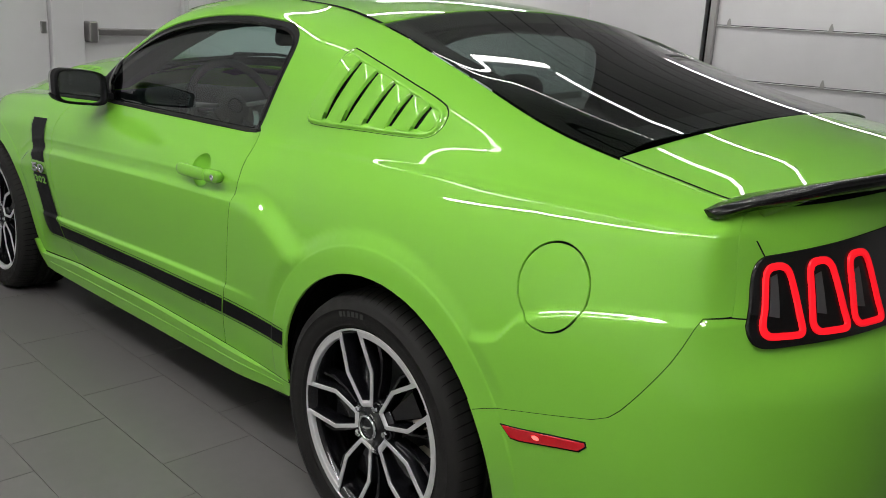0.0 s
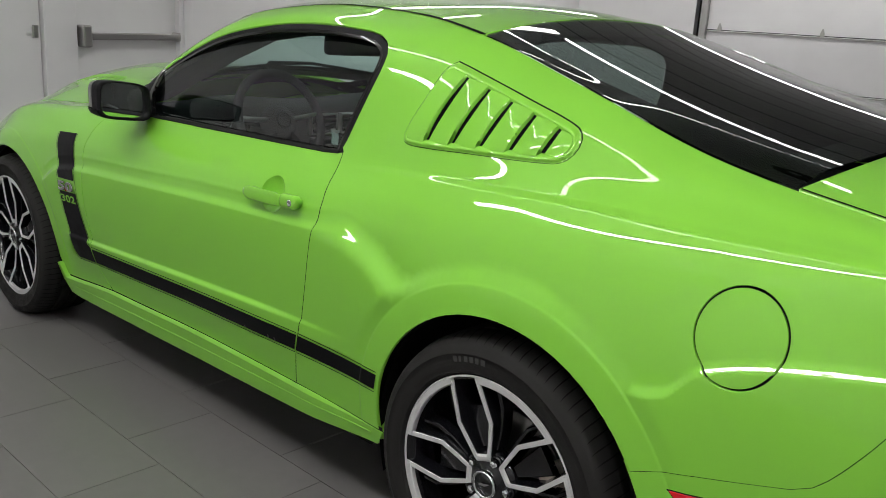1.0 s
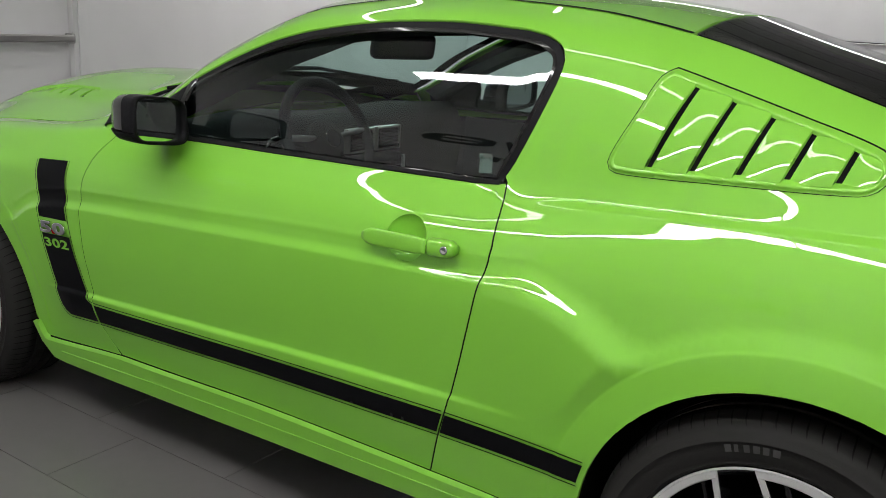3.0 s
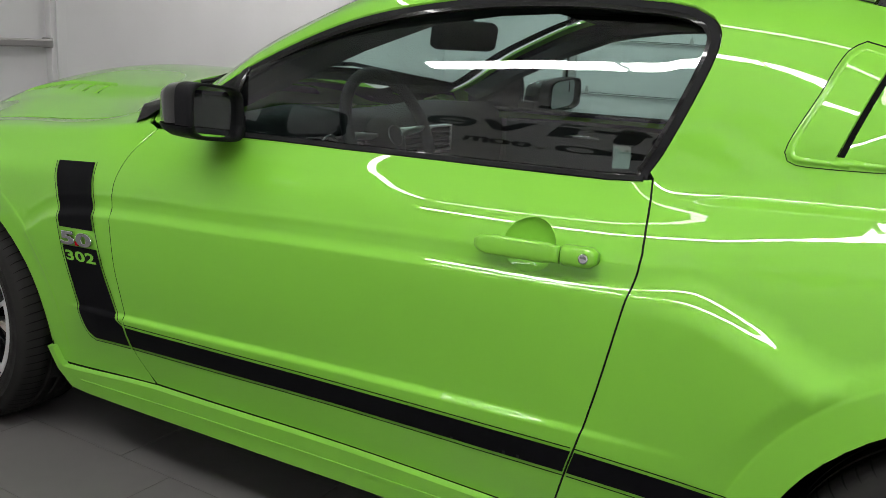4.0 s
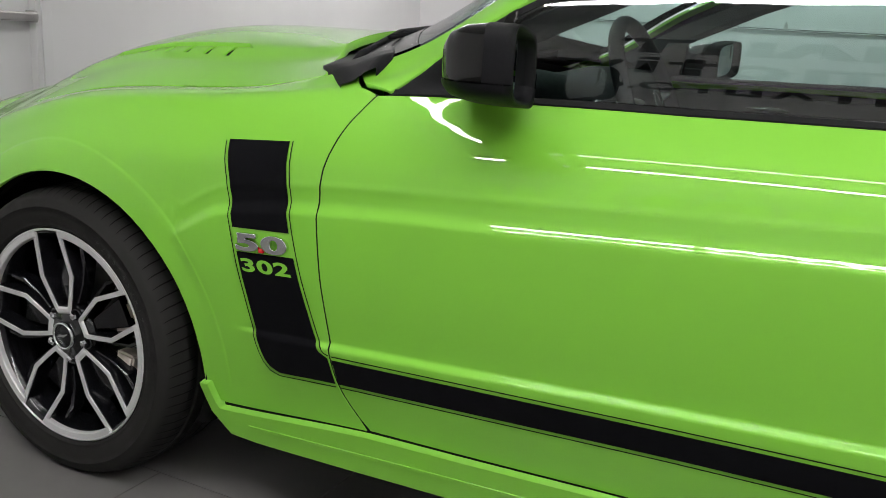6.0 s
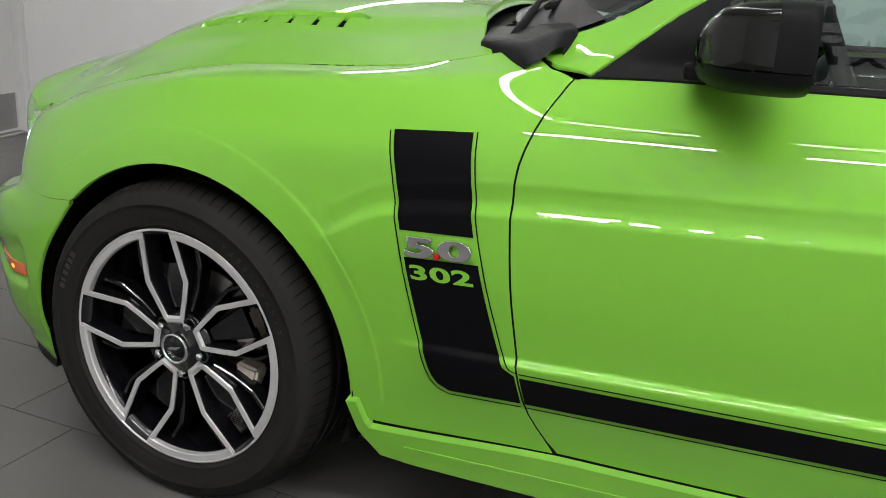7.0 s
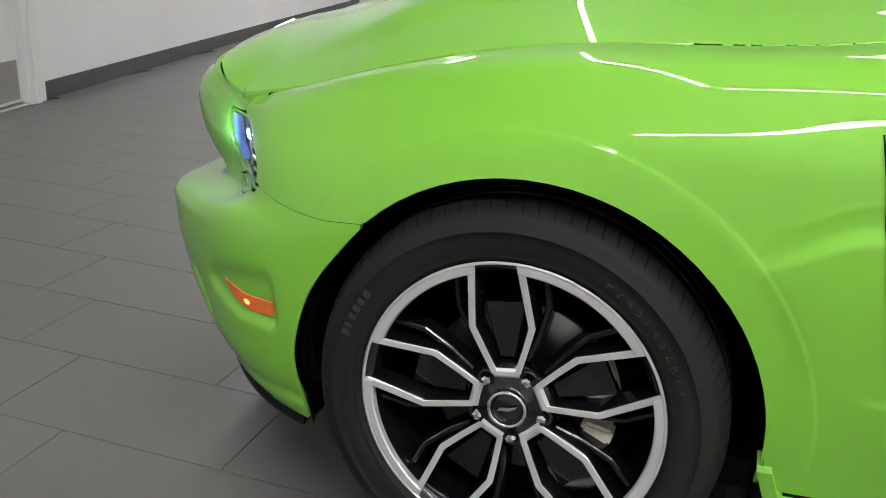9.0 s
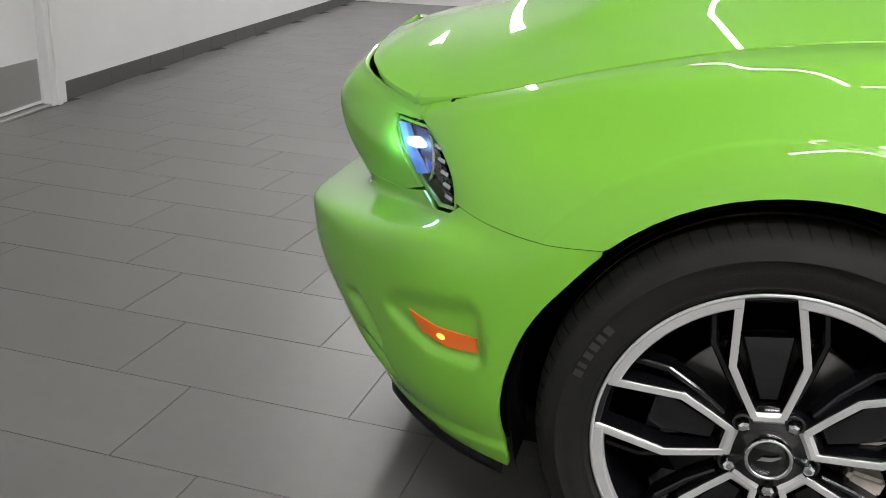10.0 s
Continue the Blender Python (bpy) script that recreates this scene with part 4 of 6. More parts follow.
def hood_fn(x, y):
    x, y = np.asarray(x, float), np.asarray(y, float)
    u = np.clip(x, -3.37, -2.05)
    w = edge_w(u)
    s = np.clip(np.abs(y) / w, 0, 1.2)
    h = pchip([-3.62, -3.5, -3.4, -3.2, -3.0, -2.6, -2.2, -1.9], [0.10, 0.122, 0.138, 0.165, 0.170, 0.138, 0.115, 0.11], x)
    z = np.interp(x, [-3.62, -3.50, -3.38], [0.715, 0.745, 0.757]) * (x < -3.37) + edge_z(u) * (x >= -3.37)
    z = z + h * (1 - s ** 2.1)
    z = z + 0.014 * (1 - smooth_step(0.46, 0.56, np.abs(y) + 0.05 * (x + 2.6))) * smooth_step(-3.35, -3.0, x)
    return np.stack([x, y, z], -1)


def hood():
    left = [(x, -float(edge_w(np.array(x))) + 0.0052) for x in np.linspace(-3.365, -2.14, 50)]
    rear = curve_pts([(-2.14, -0.69), (-2.19, -0.60), (-2.26, -0.40), (-2.30, 0.0), (-2.26, 0.40), (-2.19, 0.60), (-2.14, 0.69)], 30)
    right = [(x, -y) for x, y in left[::-1]]
    front = curve_pts([(-3.385, 0.612), (-3.45, 0.56), (-3.525, 0.43), (-3.575, 0.0), (-3.525, -0.43), (-3.45, -0.56), (-3.385, -0.612)], 30)
    vent = [[(-2.985, s * -0.445), (-2.54, s * -0.450), (-2.505, s * -0.478), (-2.53, s * -0.528), (-2.955, s * -0.500)] for s in (1, -1)]
    ob = patch("hood", [left + rear + right + front] + vent, hood_fn, PAINT, car, step=0.03, flange=0.02, flip=False, label="bright green domed bonnet with two vents")[0]
    for s in (1, -1):
        v = [(-3.005, s * -0.435), (-2.52, s * -0.440), (-2.485, s * -0.478), (-2.51, s * -0.538), (-2.975, s * -0.511)]
        patch("vent_tray", [v], hood_fn, SEAM, ob, lift=-0.022, flange=0)
        for k in range(6):
            x = -2.925 + k * 0.07
            sl = [(x, s * -0.449), (x + 0.054, s * -0.449), (x + 0.064, s * -0.520), (x + 0.012, s * -0.508)]
            patch("vent_slat", [sl], hood_fn, PAINT, ob, lift=-0.010, flange=0.006)
    return ob


hood()
# dark strip under each bonnet joint, its shade put in as colour
for sgn in (-1, 1):
    gx = np.linspace(-3.30, -2.12, 50)
    gw = edge_w(gx)
    lp = [(x, sgn * (w + 0.004)) for x, w in zip(gx, gw)] + [(x, sgn * (w - 0.012)) for x, w in zip(gx[::-1], gw[::-1])]
    patch("hood_gap_shade", [lp], hood_fn, SEAM, car, step=0.05, edge=0.03, lift=-0.006, flange=0)


# windscreen, roof, rear glass and boot lid share the roof rail's edge
def span_fn(crown, dx):
    """Sheets across the car: a = x at the edge rail, b = -1..1 across; the middle is raised and pushed forward."""
    def fn(a, b):
        a, b = np.asarray(a, float), np.asarray(b, float)
        w, z = edge_w(a), edge_z(a)
        k = 1 - np.abs(b) ** 2.2
        return np.stack([a + dx(a) * k, b * w, z + crown(a) * k], -1)
    return fn


CROWN_X = (-2.06, -1.7, -1.35, -0.9, -0.4, 0.0, 0.35, 0.5, 0.9)
CROWN_Z = (0.055, 0.055, 0.055, 0.045, 0.055, 0.065, 0.074, 0.076, 0.078)
CROWN_DX = (-0.20, -0.18, -0.14, -0.05, -0.02, 0.02, 0.07, 0.09, 0.10)
top_surface = span_fn(lambda a: pchip(CROWN_X, CROWN_Z, a), lambda a: pchip(CROWN_X, CROWN_DX, a))


def across(a0, a1, b0=-0.985, b1=0.985):
    return [(a0, b0), (a1, b0), (a1, b1), (a0, b1)]


patch("roof", [across(-1.36, -0.362)], top_surface, PAINT, car, step=0.05, edge=0.03, flange=0.02, label="bright green roof")
for sg in (-1, 1):
    patch("roof_moulding", [[(-1.40, sg * 0.975), (-0.36, sg * 0.975), (-0.36, sg * 1.0), (-1.40, sg * 1.0)]], top_surface, SEAM, car, step=0.05, edge=0.03, lift=0.0015, flange=0, label="dark roof-edge moulding")
patch("headliner", [across(-1.36, -0.30)], top_surface, HEADLINER, car, step=0.08, edge=0.05, lift=-0.035, flange=0, label="dark grey roof lining")
patch("windscreen", [across(-2.055, -1.365, -0.97, 0.97)], top_surface, GLASS, car, step=0.06, edge=0.04, flange=0, label="clear windscreen")
for a0, a1, b0, b1 in ((-1.42, -1.365, -0.98, 0.98), (-2.055, -1.42, -0.98, -0.93), (-2.055, -1.42, 0.93, 0.98)):
    patch("glass_border", [across(a0, a1, b0, b1)], top_surface, FRIT, car, step=0.05, edge=0.03, lift=-0.003, flange=0)
patch("glass_border", [across(-2.055, -1.925, -0.972, 0.972)], top_surface, FRIT, car, step=0.05, edge=0.03, lift=0.0015, flange=0)


def rear_glass(a, b):
    """The rear glass meets the rail at its sides and runs straight down its middle."""
    p = top_surface(a, b)
    f = (np.asarray(a, float) + 0.36) / 0.865
    z0, z1 = float(edge_z(np.array(-0.36))) + float(pchip(CROWN_X, CROWN_Z, np.array([-0.36]))[0]), float(edge_z(np.array(0.505))) + float(pchip(CROWN_X, CROWN_Z, np.array([0.505]))[0])
    mid = z0 + (z1 - z0) * f - 0.075 * f * (1 - f)
    b = np.abs(np.asarray(b, float))
    edge = edge_z(np.asarray(a, float))
    k = 1 - b ** 2.2
    own = edge + (mid - edge) * k
    side = smooth_step(0.84, 0.99, b)
    arch = z0 - float(edge_z(np.array(-0.36)))
    flat = mid - arch * b ** 2.2
    p[..., 2] = flat * (1 - side) + own * side
    return p


patch("rear_window", [across(-0.355, 0.50)], rear_glass, GLASS_DARK, car, step=0.014, edge=0.012, flange=0, label="dark tinted rear window")
for a0, a1, b0, b1 in ((-0.355, -0.27, -0.98, 0.98), (0.42, 0.498, -0.98, 0.98), (-0.27, 0.42, -0.98, -0.86), (-0.27, 0.42, 0.86, 0.98)):
    patch("glass_border", [across(a0, a1, b0, b1)], rear_glass, FRIT, car, step=0.014, edge=0.012, lift=-0.004, flange=0)
patch("boot_lid", [across(0.505, 0.845)], top_surface, PAINT, car, step=0.04, edge=0.02, flange=0.015, label="bright green boot lid")
# dark strips laid on the paint for the shade in the boot-lid joints
for sg in (-1, 1):
    patch("boot_gap_shade", [[(0.508, sg * 0.986), (0.78, sg * 0.986), (0.78, sg * 0.979), (0.508, sg * 0.979)]], top_surface, SEAM, car, step=0.05, edge=0.03, lift=0.0012, flange=0)
patch("boot_gap_shade", [side_loop([(0.957, 1.005), (0.962, 1.005), (0.986, 0.972), (0.981, 0.972)])], side_fn, SEAM, car, step=0.02, edge=0.01, lift=0.0012, flange=0, mirror=True)


# ---- wheels ----
def wheel_meshes():
    """Mesh data of one wheel, its axle on y, its face towards -y; the rim lip lies at y = 0."""
    d = {}
    sh = 0.352

    def keep(key, verts, faces, mat, smooth=True):
        me = bpy.data.meshes.new(key)
        me.from_pydata([tuple(v) for v in verts], [], [tuple(f) for f in faces])
        for p in me.polygons:
            p.use_smooth = smooth
        me.materials.append(mat)
        d[key] = me

    prof = [(0.255, 0.004), (0.262, -0.006), (0.2655, -0.0095), (0.2668, -0.0118), (0.2690, -0.0122), (0.2705, -0.0118), (0.275, -0.014), (0.295, -0.019), (0.3085, -0.0177), (0.3092, -0.0190), (0.3112, -0.0187), (0.3120, -0.0180), (0.326, -0.0135), (0.3350, -0.0060), (0.3400, 0.003), (0.3445, 0.015), (0.3475, 0.028)]
    x = 0.028
    for k in range(4):
        x += 0.042
        prof += [(0.3505 + 0.001 * min(k, 3 - k), x - 0.035), (0.3510 + 0.001 * min(k, 3 - k), x - 0.005), (0.3425, x - 0.0045), (0.3425, x + 0.0035), (0.3515, x + 0.004)]
    prof += [(0.3475, 0.215), (0.3365, 0.234), (0.312, 0.25), (0.275, 0.246), (0.255, 0.235)]
    v, f = lathe_data(prof, 128)
    keep("tyre", v, f, RUBBER)
    # near-black strips on the tread shoulder: the shade of its cross grooves as colour
    verts, faces = [], []
    for k in range(84):
        t = 2 * math.pi * k / 84
        rows = ((-0.004, 0.3352, -0.0055), (0.0, 0.3385, 0.0005), (0.006, 0.3430, 0.0115), (0.012, 0.3482, 0.0275), (0.018, 0.3512, 0.045), (0.024, 0.3520, 0.060))
        s = len(verts)
        for i, (o, r, y) in enumerate(rows):
            h = 0.0095 if i > 1 else 0.006 if i else 0.002
            for a in (t + o, t + o + h):
                verts.append(((r + 0.0012) * math.cos(a), y - 0.0022, (r + 0.0012) * math.sin(a)))
        for i in range(len(rows) - 1):
            q = s + 2 * i
            faces.append((q, q + 1, q + 3, q + 2))
    keep("groove_shade", verts, faces, SEAM, False)
    barrel = [(0.252, -0.003), (0.2595, -0.0055), (0.2595, 0.004), (0.250, 0.012), (0.244, 0.03), (0.236, 0.06), (0.232, 0.22), (0.255, 0.232), (0.255, 0.236), (0.225, 0.224), (0.226, 0.06), (0.236, 0.025), (0.240, 0.006)]
    v, f = lathe_data(barrel, 96)
    keep("rim_barrel", v, f, RIM_BLACK)
    lip = [(0.2530, 0.004), (0.2535, -0.0060), (0.2550, -0.0075), (0.2590, -0.0055), (0.2590, 0.001), (0.2545, 0.006)]
    v, f = lathe_data(lip, 96)
    keep("rim_lip", v, f, MACHINED)
    # broad machined face of the rim between two petals
    verts, faces = [], []
    for k in range(17):
        t = radians(9.2 + 53.6 * k / 16)
        for r, y in ((0.2375, 0.006), (0.2385, -0.0035), (0.2410, -0.0060), (0.2532, -0.0066), (0.2532, 0.004)):
            verts.append((r * math.sin(t), y, r * math.cos(t)))
    for k in range(16):
        for i in range(4):
            a = k * 5 + i
            faces.append((a, a + 1, a + 6, a + 5))
    faces += [(0, 4, 3, 2, 1), tuple(80 + i for i in range(5))]
    keep("rim_face", verts, faces, MACHINED, False)
    disc = [(0.05, 0.085), (0.158, 0.085), (0.160, 0.088), (0.160, 0.105), (0.158, 0.108), (0.05, 0.108)]
    v, f = lathe_data(disc, 64)
    keep("brake_disc", v, f, DISC)
    hub = [(0.0, -0.0), (0.030, 0.0), (0.0325, 0.004), (0.036, 0.010), (0.050, 0.012), (0.070, 0.022), (0.076, 0.032), (0.076, 0.05), (0.0, 0.05)]
    v, f = lathe_data(hub, 60, False)
    keep("hub", v, f, RIM_BLACK)
    ring = [(0.0275, 0.0), (0.0285, -0.005), (0.031, -0.006), (0.0335, -0.004), (0.034, 0.003), (0.028, 0.004)]
    v, f = lathe_data(ring, 48)
    keep("cap_ring", v, f, CHROME)
    nut = [(0.0, -0.004), (0.0045, -0.0038), (0.0085, -0.001), (0.0095, 0.004), (0.0095, 0.02), (0.0, 0.02)]
    v, f = lathe_data(nut, 6, False)
    keep("lug_nut", v, f, CHROME, False)
    seat_ = [(0.0105, 0.012), (0.0125, 0.0095), (0.0165, 0.0095), (0.018, 0.016), (0.0105, 0.018)]
    v, f = lathe_data(seat_, 24)
    keep("nut_seat", v, f, RIM_BLACK)

    def bar(path, widths, y0s, depth, key, mat, bevel=0.0025, flare=0.004):
        """A bar along (radius, sideways) points; its face lies at y0s, its foot depth behind."""
        verts, faces = [], []
        n = len(path)
        for i, ((r, s), w, y0) in enumerate(zip(path, widths, y0s)):
            a, b = path[max(i - 1, 0)], path[min(i + 1, n - 1)]
            t = Vector((b[0] - a[0], b[1] - a[1])).normalized()
            q = Vector((-t.y, t.x))
            for off, yy in ((-w - flare, y0 + depth), (-w, y0 + bevel), (-w + bevel, y0), (w - bevel, y0), (w, y0 + bevel), (w + flare, y0 + depth)):
                p = Vector((r, s)) + q * off
                verts.append((p.y, yy, p.x))
        for i in range(n - 1):
            for k in range(5):
                a = i * 6 + k
                faces.append((a, a + 1, a + 7, a + 6))
        faces.append(tuple(range(6)))
        faces.append(tuple((n - 1) * 6 + k for k in range(6))[::-1])
        keep(key, verts, faces, mat, False)

    # each petal: a U of machined edge with dark flanks; local up is the petal's axis
    edge = [(0.250, 0.0400), (0.190, 0.0455), (0.142, 0.0500), (0.100, 0.0350), (0.0600, 0.0195)]
    ys = [-0.005, 0.000, 0.004, 0.007, 0.009]
    bar(edge, [0.0060, 0.0056, 0.0056, 0.0052, 0.0050], ys, 0.0035, "spoke_edge", MACHINED, 0.0006, -0.0002)
    bar([(r, -s) for r, s in edge], [0.0060, 0.0056, 0.0056, 0.0052, 0.0050], ys, 0.0035, "spoke_edge_far", MACHINED, 0.0006, -0.0002)
    bar(edge, [0.0064, 0.0060, 0.0060, 0.0056, 0.0054], [q + 0.0030 for q in ys], 0.040, "spoke_flank", RIM_BLACK)
    bar([(r, -s) for r, s in edge], [0.0064, 0.0060, 0.0060, 0.0056, 0.0054], [q + 0.0030 for q in ys], 0.040, "spoke_flank_far", RIM_BLACK)
    bar([(0.0590, -0.0215), (0.0590, 0.0), (0.0590, 0.0215)], [0.0046] * 3, [0.0090] * 3, 0.004, "spoke_foot", MACHINED, 0.001)
    # webs in the pocket and the dark struts between the petals
    bar([(0.175, 0.0), (0.115, 0.0), (0.082, 0.0)], [0.036, 0.022, 0.014], [0.038, 0.030, 0.028], 0.02, "pocket_web", RIM_BLACK)
    for sg, nm in ((1, "strut"), (-1, "strut_far")):
        bar([(0.238, 0.074 * sg), (0.172, 0.076 * sg), (0.120, 0.056 * sg), (0.078, 0.034 * sg)], [0.0055, 0.0055, 0.0055, 0.006], [0.020, 0.022, 0.024, 0.022], 0.03, nm, RIM_BLACK)
    # running-horse-like emblem as a plain slanted bar shape
    verts = [(-0.016, -0.0045, -0.004), (0.004, -0.0045, -0.002), (0.016, -0.0045, 0.006), (0.017, -0.0045, 0.009), (0.002, -0.0045, 0.004), (-0.010, -0.0045, 0.003)]
    keep("emblem", verts, [tuple(range(6))], CHROME, False)
    return d


WM = wheel_meshes()


def brake_caliper(wh):
    for a, b in ((9, 34), (-36, -10)):
        bm = bmesh.new()
        n = 6
        ts = [radians(a + (b - a) * i / (n - 1)) for i in range(n)]
        lo = [[bm.verts.new((r * math.cos(t), 0.046, r * math.sin(t))) for r in (0.122, 0.176)] for t in ts]
        hi = [[bm.verts.new((r * math.cos(t), 0.082, r * math.sin(t))) for r in (0.122, 0.176)] for t in ts]
        for i in range(n - 1):
            bm.faces.new((lo[i][0], lo[i][1], lo[i + 1][1], lo[i + 1][0]))
            bm.faces.new((lo[i][1], hi[i][1], hi[i + 1][1], lo[i + 1][1]))
            bm.faces.new((lo[i][0], lo[i + 1][0], hi[i + 1][0], hi[i][0]))
        bm.faces.new((lo[0][0], hi[0][0], hi[0][1], lo[0][1]))
        bm.faces.new((lo[-1][0], lo[-1][1], hi[-1][1], hi[-1][0]))
        bmesh.ops.recalc_face_normals(bm, faces=bm.faces)
        bmesh.ops.bevel(bm, geom=list(bm.edges), offset=0.006, segments=2, affect="EDGES")
        part("brake_caliper", bm, CAST, wh, "bare cast brake caliper")


def wheel(x, side, turn, caliper=True):
    """side -1: the near flank."""
    wh = new("wheel", WM["rim_barrel"])
    wh.parent = car
    wh["label"] = "gloss black alloy wheel with machined spoke edges"
    wh.matrix_basis = pose(x, side * 0.905, 0.345, 0, 0, 0 if side < 0 else 180)

    def sub(key, name=None, m=None):
        ob = new(name or key, WM[key])
        ob.parent = wh
        if m is not None:
            ob.matrix_basis = m
        return ob

    sub("tyre")["label"] = "black low-profile road tyre"
    sub("groove_shade")
    sub("rim_lip")
    sub("brake_disc")
    sub("hub")
    sub("cap_ring")
    sub("emblem")
    for k in range(5):
        m = pose(0, 0, 0, 0, 90 - (turn + 72 * k), 0)
        for key in ("spoke_edge", "spoke_edge_far"):
            sub(key, "spoke_edge", m)
        for key in ("spoke_flank", "spoke_flank_far"):
            sub(key, "spoke", m)
        sub("spoke_foot", None, m)
        sub("rim_face", None, m)
        sub("pocket_web", None, m)
        h = pose(0, 0, 0, 0, 90 - (turn + 36 + 72 * k), 0)
        sub("strut", None, m)
        sub("strut_far", "strut", m)
        n = h @ Matrix.Translation((0, 0.004, 0.058))
        sub("lug_nut", None, n)
        sub("nut_seat", None, n)
    if caliper:
        brake_caliper(wh)
    return wh


wheel_fl = wheel(-2.72, -1, 98.5)
wheel_rl = wheel(0.0, -1, 109.0)
wheel(-2.72, 1, 98.5, False)
wheel(0.0, 1, 109.0, False)


def wheel_wells():
    for c, x0, y1 in ((FA, 0, 0.45), (RA, 0, 0.40)):
        for s in (-1, 1):
            verts, faces = [], []
            n = 40
            for k in range(n):
                t = radians(-19 + 218 * k / (n - 1))
                for r, y in ((c[2] + 0.006, 0.875), (c[2] + 0.02, 0.84), (c[2] + 0.025, 0.55), (0.02, 0.54)):
                    verts.append((c[0] + r * math.cos(t), s * y, c[1] + r * math.sin(t)))
            for k in range(n - 1):
                for i in range(3):
                    a = k * 4 + i
                    faces.append((a, a + 1, a + 5, a + 4))
            link_mesh("wheel_liner", verts, faces, SEAM, car, True, label="dark felt wheel-arch liner")


wheel_wells()
box_part("underbody", (-3.3, 0.8, -0.72, 0.72, 0.17, 0.24), SEAM, car, 0.02)


# ---- side details ----
def drape(ob, out):
    """Lays a flat (x, z) mesh onto the near flank, out metres proud (more where the mesh is deeper)."""
    for v in ob.data.vertices:
        x, z, d = v.co.x, v.co.z, v.co.y
        v.co.y = -(width_at(x, z) + out) + d
    ob.data.update()


OPENING = WINDOW + [(-0.664, 1.003)] + BELT[1:]
LOWERED = WINDOW + [(-0.664, 0.990)] + [(x, z - 0.013) for x, z in BELT[1:]]      # the glass shows close down to the belt
INNER = inset(LOWERED, 0.021)


def side_window():
    outer = inset(OPENING, 0.0015)
    seal = patch("window_seal", [side_loop(outer), side_loop(INNER)], side_fn, PLASTIC, door_obs[0], step=0.02, lift=-0.003, flange=0.012, mirror=True, label="black rubber window surround")
    lip = inset(LOWERED, 0.016)
    patch("window_channel", [side_loop(lip), side_loop(inset(LOWERED, 0.0235))], side_fn, GLOSS_BLACK, door_obs[0], step=0.02, lift=-0.0015, flange=0.006, mirror=True)
    
    xs = np.linspace(-2.0, -0.5, 61)
    ws = np.array([width_at(x, 1.07) for x in np.clip(xs, -1.74, -0.6)]) - 0.017

    def pane_fn(a, q):
        # one barrelled sheet, without the shoulder's curve at its foot
        r = side_fn(a, q)
        z = r[..., 2]
        d = np.minimum(z, 1.165) - 1.10
        e = np.maximum(z - 1.165, 0)
        drop = 0.26 * (np.minimum(z, 1.165) - 1.07) + 1.10 * (d * d - 0.0009) + 0.403 * e + 0.27 * e * e
        r[..., 1] = -(np.interp(r[..., 0], xs, ws) - drop)
        return r
    pane = patch("side_window", [side_loop(inset(LOWERED, 0.020))], pane_fn, GLASS, door_obs[0], step=0.02, lift=0.0, flange=0, mirror=True, label="lightly tinted door glass")
    sail = [(-1.915, 0.975), (-1.80, 1.074), (-1.705, 1.130), (-1.722, 0.9775)]
    patch("mirror_sail", [side_loop(sail)], side_fn, PLASTIC, door_obs[0], step=0.02, lift=0.001, flange=0.012, mirror=True, label="black plastic triangle at the mirror foot")
    post = [(-1.716, 1.125), (-1.698, 1.136), (-1.712, 0.985), (-1.735, 0.98)]
    patch("window_divider", [side_loop(post)], side_fn, GLOSS_BLACK, door_obs[0], step=0.02, lift=0.004, flange=0.012, mirror=True)
    strip = [(-0.668, 1.001), (-0.735, 0.9945), (-0.99, 0.9875), (-1.36, 0.9795), (-1.66, 0.9735), (-1.915, 0.968)]
    low = [(x, z + 0.008) for x, z in strip[::-1]]
    patch("belt_strip", [side_loop(strip + low)], side_fn, PLASTIC, door_obs[0], step=0.02, lift=0.004, flange=0.01, mirror=True, label="black belt-line strip")


side_window()

# stripe: an upright block on the wing, then a band along door and quarter
ST_L = curve_pts([(-2.240, 0.856), (-2.226, 0.79), (-2.205, 0.681), (-2.154, 0.453), (-2.142, 0.420), (-2.128, 0.400), (-2.105, 0.392)], 26)
ST_R = curve_pts([(-2.091, 0.868), (-2.083, 0.80), (-2.065, 0.689), (-2.012, 0.485), (-1.998, 0.463), (-1.975, 0.4535)], 22)
BAND_T = [(-1.975, 0.4535), (-1.3, 0.474), (-0.72, 0.490), (-0.385, 0.491)]
BAND_B = [(-2.105, 0.392), (-1.95, 0.402), (-1.3, 0.426), (-0.73, 0.441), (-0.39, 0.446)]


def z_on(poly, x):
    return float(np.interp(x, [p[0] for p in poly], [p[1] for p in poly]))


def x_on(poly, z):
    q = sorted((p[1], p[0]) for p in poly)
    return float(np.interp(z, [a for a, _ in q], [b for _, b in q]))


def gap_x(gap, z):
    q = sorted((p[1], p[0]) for p in gap)
    return float(np.interp(z, [a for a, _ in q], [b for _, b in q]))


